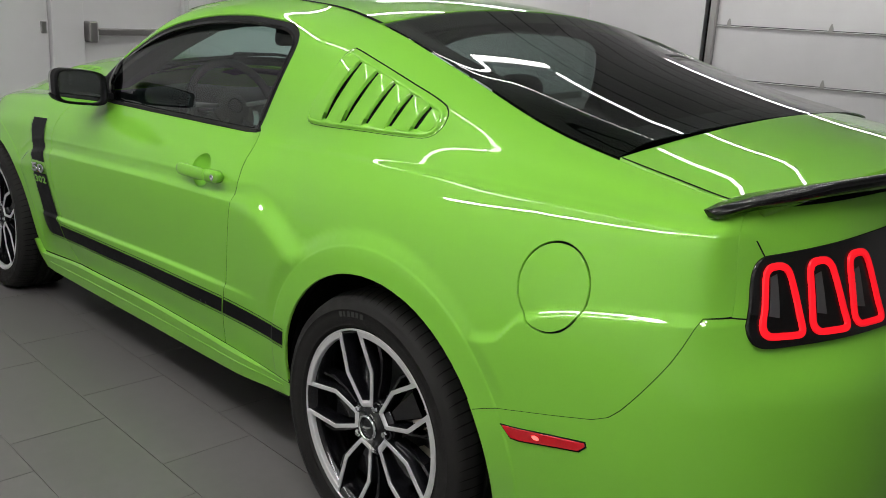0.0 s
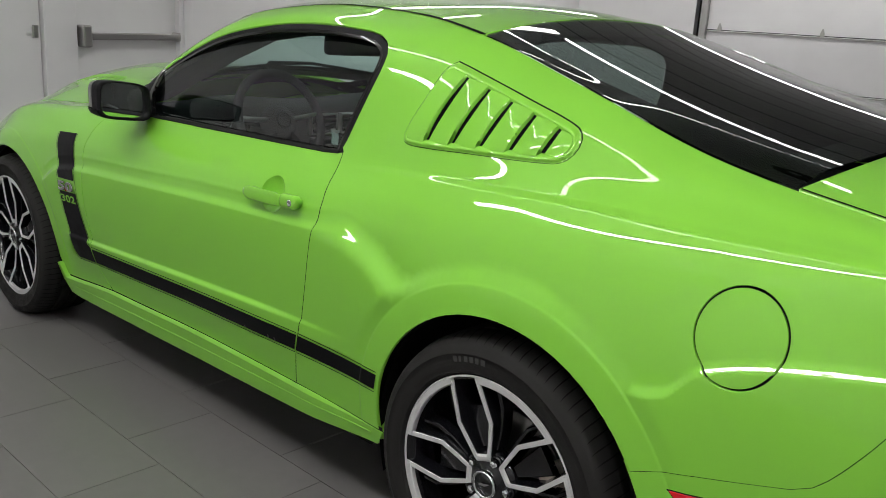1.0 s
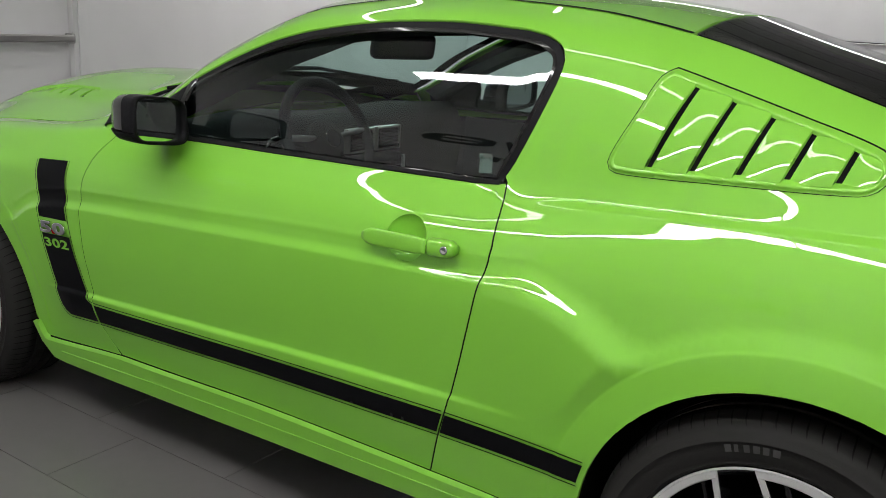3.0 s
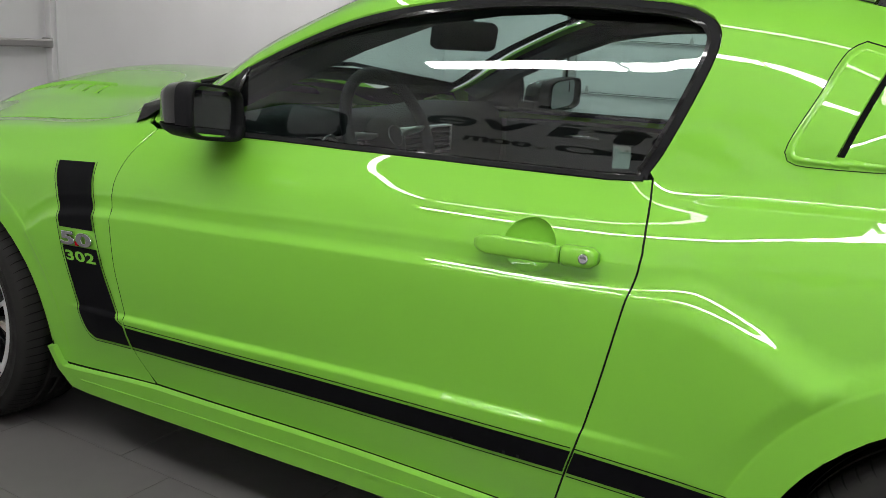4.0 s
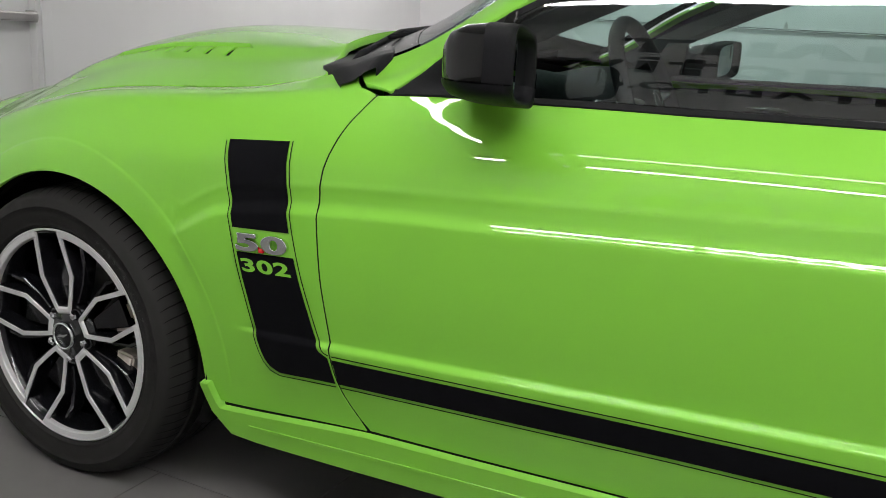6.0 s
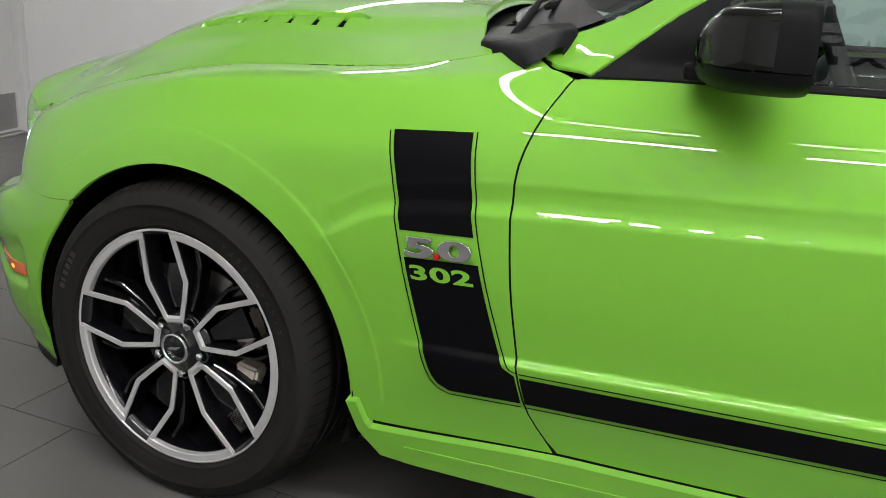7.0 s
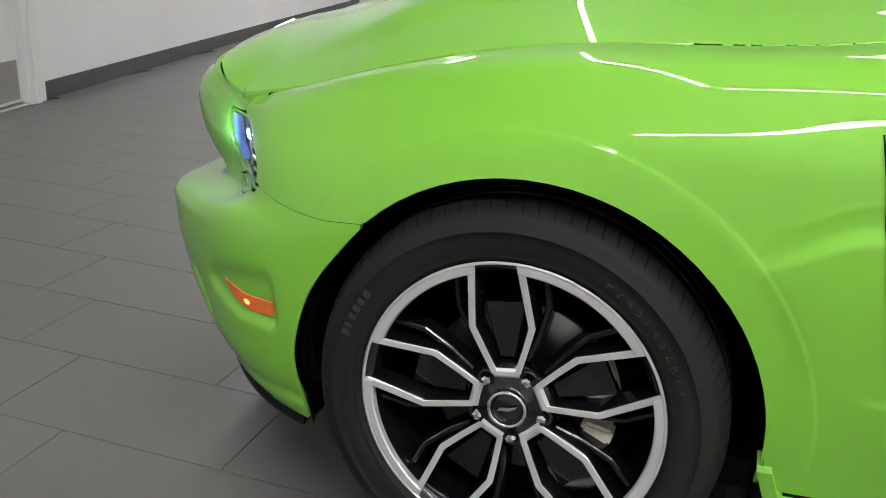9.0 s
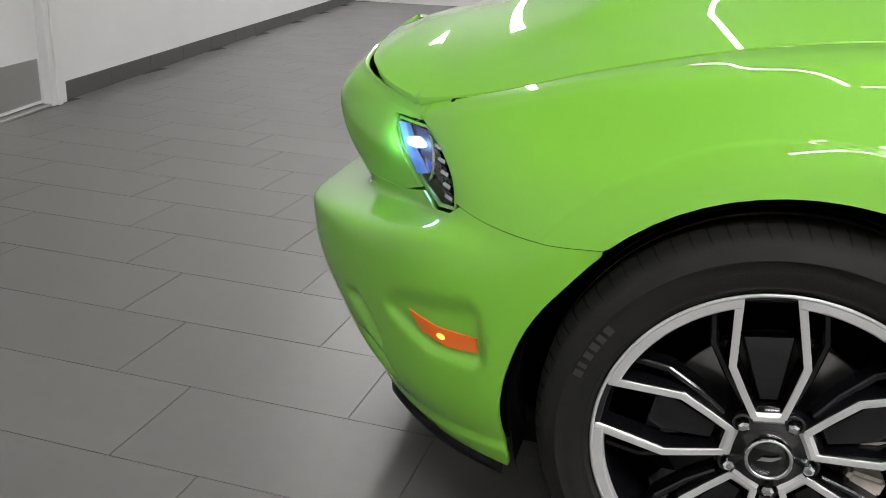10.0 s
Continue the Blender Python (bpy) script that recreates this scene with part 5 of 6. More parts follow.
def stripes():
    def decal(lp, parent, lift=0.0022):
        return patch("stripe", [side_loop(lp)], side_fn, DECAL, parent, step=0.008, edge=0.006, lift=lift, flange=0, label="matt black vinyl stripe", folds=FOLDS)
    wing, door, quarter = fenders[0], door_obs[0], quarters[0]
    up_l = [(x_on(ST_L, z), z) for z in np.linspace(0.857, 0.688, 14)]
    up_r = [(x_on(ST_R, z), z) for z in np.linspace(0.868, 0.696, 14)]
    decal(up_l + up_r[::-1], wing)
    lo_l = [(x_on(ST_L, z), z) for z in np.linspace(0.640, 0.402, 20)] + [(-2.105, 0.392)]
    gx0, gx1 = gap_x(FENDER_GAP, 0.402) - 0.004, gap_x(FENDER_GAP, 0.453) - 0.004
    lo_r = [(x_on(ST_R, z), z) for z in np.linspace(0.648, 0.4545, 18)]
    decal(lo_l + [(gx0, z_on(BAND_B, gx0)), (gx1, 0.4535)] + lo_r[::-1], wing)
    ax0, ax1 = gap_x(FENDER_GAP, 0.402) + 0.004, gap_x(FENDER_GAP, 0.453) + 0.004
    bx0, bx1 = gap_x(DOOR_GAP, 0.441) - 0.004, gap_x(DOOR_GAP, 0.490) - 0.004
    xs = np.linspace(ax0, bx0, 30)
    xt = np.linspace(bx1, ax1, 30)
    decal([(x, z_on(BAND_B, x)) for x in xs] + [(x, z_on(BAND_T, x)) for x in xt], door)
    cx0, cx1 = gap_x(DOOR_GAP, 0.441) + 0.004, gap_x(DOOR_GAP, 0.490) + 0.004
    decal([(cx0, z_on(BAND_B, cx0)), (-0.385, 0.446), (-0.372, 0.491), (cx1, z_on(BAND_T, cx1))], quarter)
    # pin lines beside the stripe
    def pin(pts, off, parent):
        patch("pin_line", [side_loop(ribbon(pts, off, 0.0024))], side_fn, DECAL, parent, step=0.03, edge=0.008, lift=0.0022, flange=0)
    pin(ST_L + [(gx0, z_on(BAND_B, gx0))], -0.0085, wing)
    pin(ST_R[:-2] + [(-1.992, 0.4585), (gx1, 0.4545)], 0.0062, wing)
    pin([(x, z_on(BAND_B, x)) for x in xs], -0.0085, door)
    pin([(x, z_on(BAND_T, x)) for x in xt[::-1]], 0.0062, door)
    pin([(cx0, z_on(BAND_B, cx0)), (-0.55, z_on(BAND_B, -0.55)), (-0.385, 0.446)], -0.0085, quarter)
    pin([(cx1, z_on(BAND_T, cx1)), (-0.55, z_on(BAND_T, -0.55)), (-0.372, 0.491)], 0.0062, quarter)


stripes()


def text_mesh(name, body, size, mat, parent, extrude=0.0, bevel=0.0, spread=1.0, bold=0.0):
    cu = bpy.data.curves.new(name, "FONT")
    cu.body = body
    cu.size = size
    cu.extrude = extrude
    cu.bevel_depth = bevel
    cu.offset = bold
    cu.space_character = spread
    ob = new(name, cu)
    me = bpy.data.meshes.new_from_object(ob.evaluated_get(bpy.context.evaluated_depsgraph_get()))
    bpy.data.objects.remove(ob)
    me.materials.clear()
    me.materials.append(mat)
    out = new(name, me)
    out.parent = parent
    return out


def fit_text(ob, x0, x1, z0, z1, slant=0.0, proud=0.002):
    """Sets flat text upright on the flank between those limits, leaning with the stripe."""
    c = np.array([v.co[:] for v in ob.data.vertices])
    lo, hi = c.min(0), c.max(0)
    for v, (a, b, d) in zip(ob.data.vertices, c):
        f, g = (a - lo[0]) / (hi[0] - lo[0]), (b - lo[1]) / (hi[1] - lo[1])
        z = z0 + (z1 - z0) * g + 0.058 * (f - 0.5) * (x1 - x0)
        x = x0 + (x1 - x0) * f - slant * (z - z0)
        v.co = (x, -(d - lo[2]), z)
    ob.data.update()
    drape(ob, proud)


t302 = text_mesh("number", "302", 0.05, PAINT, fenders[0], 0.0, 0.0, 1.08, 0.0016)
fit_text(t302, -2.181, -2.060, 0.6040, 0.6315, 0.26, 0.0034)
t302["label"] = "green numerals 302 on the black stripe"
t50 = text_mesh("badge", "5 0", 0.06, CHROME, fenders[0], 0.0035, 0.0012, 0.78, 0.0016)
fit_text(t50, -2.192, -2.064, 0.6475, 0.6845, 0.10, 0.001)
t50["label"] = "chrome 5.0 badge with a red point"
dot = box_part("badge_point", (-2.138, -2.126, -0.006, 0.0, 0.6465, 0.656), RED_DARK, fenders[0], 0.0015)
drape(dot, 0.001)


def door_handle():
    d = door_obs[0]
    # bowl behind the handle
    cz = 0.868

    def bowl(a, q):
        p = side_fn(a, q)
        v = grid_at(GZ, a, np.asarray(q) / QS)
        r = np.sqrt(((np.asarray(a) + 0.842) / 0.0545) ** 2 + ((v - cz) / 0.0505) ** 2)
        p[..., 1] += 0.030 * np.clip(1 - r * r, 0, 1) ** 0.8 + 0.0005
        return p
    patch("handle_cup", [side_loop(circle(-0.842, cz, 0.054, 0.050))], bowl, PAINT, d, step=0.008, edge=0.006, flange=0)
    # grip: rounded bar, and the fixed lock end
    for x0, x1, nm in ((-0.943, -0.768, "door_handle"), (-0.765, -0.700, "lock_cover")):
        verts, faces = [], []
        n, m = 16, 14
        for i in range(n):
            f = i / (n - 1)
            x = x0 + (x1 - x0) * f
            g = (x + 0.943) / 0.243
            h = 0.0195 * (1 - 0.55 * max(0, (0.12 - g) / 0.12) ** 2) * (1 - 0.35 * max(0, (g - 0.93) / 0.07) ** 2)
            end = min(f, 1 - f) * (n - 1)
            h *= 0.86 if end < 1 else 1.0
            zc = 0.862 + 0.008 * g
            stand = 0.030 + 0.004 * math.sin(math.pi * g)
            dep = 0.013 if nm == "door_handle" else 0.030
            for k in range(m):
                t = 2 * math.pi * k / m
                c, s = math.cos(t), math.sin(t)
                zz = zc + h * math.copysign(abs(c) ** 0.6, c)
                oo = stand - dep / 2 + dep / 2 * math.copysign(abs(s) ** 0.6, s) * (0.86 if end < 1 else 1.0)
                verts.append((x, -(width_at(x, zc) + oo), zz))
        for i in range(n - 1):
            for k in range(m):
                a, b = i * m + k, i * m + (k + 1) % m
                faces.append((a, b, b + m, a + m))
        faces.append(tuple(range(m))[::-1])
        faces.append(tuple((n - 1) * m + k for k in range(m)))
        hob = link_mesh(nm, verts, faces, PAINT, d, True, label="green pull handle" if nm == "door_handle" else "green lock cover")
    for x in (-0.935,):
        box_part("handle_foot", (x, x + 0.03, -(width_at(-0.92, 0.862) + 0.022), -(width_at(-0.92, 0.862) - 0.004), 0.850, 0.876), PAINT, d, 0.005)
    v, f = lathe_data([(0.0, 0.0), (0.0062, 0.0), (0.0085, -0.001), (0.0095, 0.001), (0.0095, 0.006), (0.0, 0.006)], 24, False)
    k = link_mesh("key_lock", v, f, CHROME, d, True, label="chrome key lock")
    k.location = (-0.721, -(width_at(-0.721, 0.868) + 0.031), 0.8685)


door_handle()


def wing_mirror(side):
    def sq(c, e):
        return math.copysign(abs(c) ** e, c)
    ob = None
    secs = [(-1.822, 0.35, 0.03), (-1.812, 0.62, 0.02), (-1.79, 0.83, 0.010), (-1.75, 0.96, 0.004), (-1.70, 1.0, 0.0), (-1.655, 1.0, 0.0), (-1.632, 0.985, 0.0)]
    n = 40
    rings = []
    for x, k, dw in secs:
        ring = []
        for j in range(n):
            t = 2 * math.pi * j / n
            w = 0.936 - dw * 0.6 + 0.098 * k * sq(math.cos(t), 0.45)
            z = 1.043 - dw * 0.3 + 0.060 * k * sq(math.sin(t), 0.45) + 0.012 * (w - 0.936) / 0.098
            ring.append((-1.632 + (x + 1.632) * 0.74 + 0.02 * (w - 0.936) / 0.1, w, z))
        rings.append(ring)
    for nm, mat, cond in (("mirror_cap", GLOSS_BLACK, lambda z: z >= 1.018), ("mirror_frame", PLASTIC, lambda z: z >= 1.018), ("mirror_base", PLASTIC, lambda z: z < 1.018)):
        verts, faces = [], []
        for r in rings:
            grow = 1.06 if nm == "mirror_base" else 1.012 if nm == "mirror_frame" else 1.0
            verts += [(x, side * (0.936 + (w - 0.936) * grow), 1.043 + (z - 1.043) * grow) for x, w, z in r]
        for i in range(len(rings) - 1):
            for j in range(n):
                q = (i * n + j, i * n + (j + 1) % n, (i + 1) * n + (j + 1) % n, (i + 1) * n + j)
                if cond(sum(verts[a][2] for a in q) / 4) and (nm == "mirror_base" or (i < 4) == (nm == "mirror_cap")):
                    faces.append(q)
        if nm == "mirror_cap":
            faces.append(tuple(range(n)))
        # inner lip
        m = len(verts)
        for s, xx in ((0.93, -1.634), (0.91, -1.652)):
            for x, w, z in rings[-1]:
                verts.append((x + xx + 1.632, side * (0.936 + (w - 0.936) * s), 1.043 + (z - 1.043) * s))
        for a0, b0 in (((len(rings) - 1) * n, m), (m, m + n)):
            for j in range(n):
                q = (a0 + j, a0 + (j + 1) % n, b0 + (j + 1) % n, b0 + j)
                if cond(sum(verts[a][2] for a in q) / 4) and nm != "mirror_cap":
                    faces.append(q)
        piece = link_mesh(nm, verts, faces, mat, ob, True, label="gloss black mirror cap" if ob is None else "matt black plastic")
        if ob is None:
            ob = piece
            piece.parent = car
            piece.location.x = 0.036
    verts = [(x - 0.016, side * (0.936 + (w - 0.936) * 0.915), 1.043 + (z - 1.043) * 0.915) for x, w, z in rings[-1]]
    link_mesh("mirror_glass", verts, [tuple(range(n))], MIRROR, ob, label="silvered mirror glass")
    bm = bmesh.new()
    box(bm, -0.0005, 0.0005, -0.022, 0.022, -0.02, 0.02, 0.0)
    bmesh.ops.translate(bm, vec=(-1.639, side * 0.995, 1.072), verts=bm.verts)
    part("blind_spot_glass", bm, MIRROR, ob)
    bm = bmesh.new()
    box(bm, -1.80, -1.70, *sorted((side * 0.79, side * 0.875)), 0.984, 1.012, 0.008)
    part("mirror_arm", bm, PLASTIC, ob, "matt black mirror arm")


wing_mirror(-1)
wing_mirror(1)


def louvres():
    q = quarters[0]
    out = curve_pts([(-0.350, 1.266), (-0.30, 1.253), (-0.10, 1.198), (0.035, 1.158), (0.058, 1.138), (0.060, 1.112), (0.045, 1.090), (0.015, 1.080), (-0.2, 1.070), (-0.405, 1.061), (-0.432, 1.068), (-0.436, 1.088), (-0.40, 1.18), (-0.384, 1.228), (-0.371, 1.253), (-0.350, 1.266)], 80)[:-1]
    inn = inset(out, 0.019)
    # dark sheet on the paint, showing past the cover as its gap's shade
    patch("louvre_gap_shade", [side_loop(inset(out, -0.0021))], side_fn, SEAM, q, step=0.03, lift=0.0006, flange=0)
    rim_pts = np.array(dense(out, 0.004), float)

    def rim(aa, qq):
        # a rounded rim, falling off to the gap outside and to the blades inside
        p = side_fn(aa, qq)
        d = np.hypot(p[..., 0, None] - rim_pts[:, 0], p[..., 2, None] - rim_pts[:, 1]).min(axis=-1)
        p[..., 1] -= 0.0022 + 0.0085 * (smooth_step(0.0, 0.009, d) - 0.8 * smooth_step(0.011, 0.020, d))
        return p
    cover = patch("window_louvre", [side_loop(out), side_loop(inn)], rim, PAINT, q, step=0.004, edge=0.004, lift=0.0, flange=0.006, label="green slatted quarter-window cover")[0]
    # near-black sheet that darkens the slits between the blades
    patch("louvre_tray", [side_loop(inset(out, 0.014))], side_fn, SEAM, cover, step=0.03, lift=0.0015, flange=0)
    slit = [((-0.302 + 0.0755 * k, 1.236 - 0.0195 * k), (-0.352 + 0.0830 * k, 1.083 + 0.002 * k)) for k in range(5)]
    lo = inset(out, 0.013)

    edges = [((-0.46, 1.30), (-0.50, 1.04))] + slit + [((0.10, 1.20), (0.09, 1.05))]
    for k in range(6):
        (a, b), (c, d) = edges[k], edges[k + 1]

        def right_of(pt, e0, e1):
            return (e1[0] - e0[0]) * (pt[1] - e0[1]) - (e1[1] - e0[1]) * (pt[0] - e0[0])
        # the cover's outline clipped to the strip between two slits
        ring = [tuple(z) for z in lo]
        for (e0, e1), keep_sign, shift in (((a, b), 1, 0.0085 if k else 0), ((c, d), -1, -0.0035 if k < 5 else 0)):
            e0s, e1s = (e0[0] + shift, e0[1]), (e1[0] + shift, e1[1])
            res = []
            for i in range(len(ring)):
                p0, p1 = ring[i], ring[(i + 1) % len(ring)]
                s0, s1 = right_of(p0, e0s, e1s) * keep_sign, right_of(p1, e0s, e1s) * keep_sign
                if s0 >= 0:
                    res.append(p0)
                if (s0 >= 0) != (s1 >= 0):
                    t = s0 / (s0 - s1)
                    res.append((p0[0] + (p1[0] - p0[0]) * t, p0[1] + (p1[1] - p0[1]) * t))
            ring = res
        if len(ring) < 3:
            continue

        def tilt(aa, qq, a=a, b=b, c=c, d=d, k=k):
            pz = side_fn(aa, qq)
            x, z = pz[..., 0], pz[..., 2]
            f0 = a[0] + (b[0] - a[0]) * (z - a[1]) / (b[1] - a[1])
            f1 = c[0] + (d[0] - c[0]) * (z - c[1]) / (d[1] - c[1])
            f = np.clip((x - f0) / (f1 - f0), 0, 1)
            top, foot = 1.268 - 0.2857 * (x + 0.35), 1.061 + 0.046 * (x + 0.405)
            g = np.clip((z - foot) / (top - foot), 0, 1)
            bow = np.sin(np.pi * g) ** 0.6
            pz[..., 1] -= 0.003 + 0.019 * f ** 1.3 * bow + 0.004 * np.sin(np.pi * f) * bow
            return pz
        patch("louvre_blade", [side_loop(ring)], tilt, PAINT, cover, step=0.008, edge=0.006, flange=0.012)


louvres()


AMBER_GLOW = glow_material("amber_glow", (1.0, 0.42, 0.06), 8.8)
RED_GLOW = glow_material("red_glow", (1.0, 0.16, 0.14), 6.0)


def markers():
    m = [(0.458, 0.541), (0.655, 0.572), (0.657, 0.566), (0.643, 0.552), (0.50, 0.522), (0.482, 0.521)]
    patch("side_marker", [side_loop(inset(m, -0.004))], side_fn, SEAM, bump[1][0], step=0.01, edge=0.008, lift=0.001, flange=0)
    patch("side_marker", [side_loop(m)], side_fn, RED_DARK, bump[1][0], step=0.01, edge=0.008, lift=0.003, flange=0.004, label="red side reflector")
    m = [(-3.322, 0.442), (-3.290, 0.414), (-3.235, 0.404), (-3.174, 0.411), (-3.173, 0.436), (-3.25, 0.433)]
    patch("side_marker", [side_loop(m)], side_fn, AMBER, bump[0][0], step=0.01, edge=0.008, lift=0.003, flange=0.004, label="amber side reflector")
    for u, z, par, mat in ((-3.246, 0.4190, bump[0][0], AMBER_GLOW), (0.545, 0.544, bump[1][0], RED_GLOW)):
        patch("marker_bulb", [side_loop(circle(u, z, 0.009, 0.005, 20))], side_fn, mat, par, step=0.01, edge=0.004, lift=0.0036, flange=0, label="glowing bulb spot in the marker")


markers()


LAMP_GREY = material("lamp_grey", (0.05, 0.05, 0.052), 0.35)


def tail_lamps():
    house = rounded([(0.937, 0.975), (0.941, 0.815), (1.48, 0.82), (1.48, 1.01)], 0.055, 10)
    lamp = patch("tail_lamp", [side_loop(house)], side_fn, GLOSS_BLACK, car, step=0.03, edge=0.01, lift=0.010, flange=0.012, mirror=True, label="gloss black tail lamp with glowing red rings")
    for k in range(3):
        o = 0.126 * k
        ring = rounded([(0.962 + o, 0.963 + 0.006 * k), (0.966 + o, 0.831), (1.083 + o, 0.829), (1.037 + o, 0.967 + 0.006 * k)], 0.032, 9)
        ins = inset(ring, 0.0125)
        patch("light_ring", [side_loop(ring), side_loop(ins)], side_fn, RED_LENS, lamp[0], step=0.02, edge=0.006, lift=0.016, flange=0.008, label="glowing red light ring")
        patch("lamp_pocket", [side_loop(inset(ring, 0.011))], side_fn, FRIT, lamp[0], step=0.02, edge=0.01, lift=0.0105, flange=0)
        panel = [(0.984 + o, 0.940), (0.986 + o, 0.872), (1.012 + o, 0.868), (1.002 + o, 0.945)]
        patch("lamp_panel", [side_loop(panel)], side_fn, LAMP_GREY, lamp[0], step=0.02, edge=0.01, lift=0.0125, flange=0.002, label="dark grey reflector panel")


tail_lamps()


def spoiler():
    verts, faces = [], []
    n = 41
    for i in range(n):
        s = -1 + 2 * i / (n - 1)
        w = 0.765 * s
        k = 1 - abs(s) ** 2.4
        x = 0.795 + 0.165 * k
        zt = 1.052 + 0.052 * k ** 0.7
        c = 0.045 + 0.055 * min(1, k * 3)
        h = 0.006 + 0.020 * min(1, k * 2)
        for dx, dz in ((-c * 0.55, 0.0), (-c * 0.1, h * 0.45), (c * 0.45, h), (c * 0.52, h * 0.85), (c * 0.45, h * 0.2), (c * 0.15, -0.012), (-c * 0.3, -0.012)):
            verts.append((x + dx, w, zt + dz))
    for i in range(n - 1):
        for k in range(7):
            a, b = i * 7 + k, i * 7 + (k + 1) % 7
            faces.append((a, b, b + 7, a + 7))
    faces.append(tuple(range(7))[::-1])
    faces.append(tuple((n - 1) * 7 + k for k in range(7)))
    link_mesh("rear_spoiler", verts, faces, GLOSS_BLACK, car, True, label="black lip spoiler on the boot edge")


spoiler()


def cowl():
    lp = [(-2.13, -0.708), (-2.03, -0.695)] + [(-2.055 - 0.2 * (1 - abs(b) ** 2.2) + 0.03, b * 0.70) for b in np.linspace(-0.97, 0.97, 30)] + [(-2.03, 0.695), (-2.13, 0.708)]
    lp += [(x - 0.05, -y) for x, y in curve_pts([(-2.14, -0.69), (-2.19, -0.60), (-2.26, -0.40), (-2.30, 0.0), (-2.26, 0.40), (-2.19, 0.60), (-2.14, 0.69)], 24)]
    ob = patch("cowl_panel", [lp], hood_fn, PLASTIC, car, step=0.03, edge=0.02, lift=-0.040, flange=0, label="black plastic cowl below the windscreen")[0]
    for k in range(9):
        y = -0.62 + 0.035 * k
        p = hood_fn(np.array([-2.20, -2.07]), np.array([y, y + 0.02]))
        tube("rib", [p[0] + (0, 0, -0.032), p[1] + (0, 0, -0.034)], 0.005, PLASTIC, ob, 6)
    for y0, y1 in ((-0.60, 0.02), (-0.02, 0.58)):
        a = hood_fn(np.array([-2.14]), np.array([y0]))[0]
        t = top_surface(np.array([-1.98, -1.95]), np.array([y0 * 0.9 / 0.7, y1 / 0.7]))
        w = tube("wiper_arm", [a + (0, 0, -0.02), a + (0.015, 0.02, 0.012), a * 0.6 + t[1] * 0.4 + (-0.02, 0, 0.03), t[1] + (-0.02, 0, 0.012)], [0.011, 0.010, 0.007, 0.005], PLASTIC, car, 8, "black wiper arm")
        tube("wiper_blade", [t[0] + (-0.03, 0.02, 0.012), t[1] + (-0.015, 0.06, 0.008)], 0.006, PLASTIC, w, 6)


def cowl_corner(side):
    """Black plastic corner between bonnet, wing and windscreen post."""
    outer = [(-2.225, 0.470, 1.020), (-2.178, 0.650, 1.000), (-2.112, 0.712, 0.998), (-2.040, 0.790, 0.973)]
    inner = [(-2.070, 0.520, 1.046), (-2.010, 0.640, 1.044), (-1.978, 0.698, 1.039), (-1.988, 0.745, 1.010)]
    verts, faces = [], []
    for k in range(13):
        f = k / 12 * 3
        i = min(int(f), 2)
        a = Vector(outer[i]).lerp(Vector(outer[i + 1]), f - i)
        b = Vector(inner[i]).lerp(Vector(inner[i + 1]), f - i)
        row = [a + Vector((0, 0, -0.03)), a, a.lerp(b, 0.35) + Vector((0, 0, -0.004)), a.lerp(b, 0.7) + Vector((0, 0, 0.002)), b, b + Vector((0, 0, -0.03))]
        verts += [(p.x, side * p.y, p.z + 0.004) for p in row]
    for k in range(12):
        for j in range(5):
            q = (k * 6 + j, k * 6 + j + 1, k * 6 + j + 7, k * 6 + j + 6)
            faces.append(q if side < 0 else q[::-1])
    link_mesh("cowl_corner", verts, faces, PLASTIC, car, True, label="black plastic cowl corner at the windscreen foot")


cowl()
cowl_corner(-1)
cowl_corner(1)


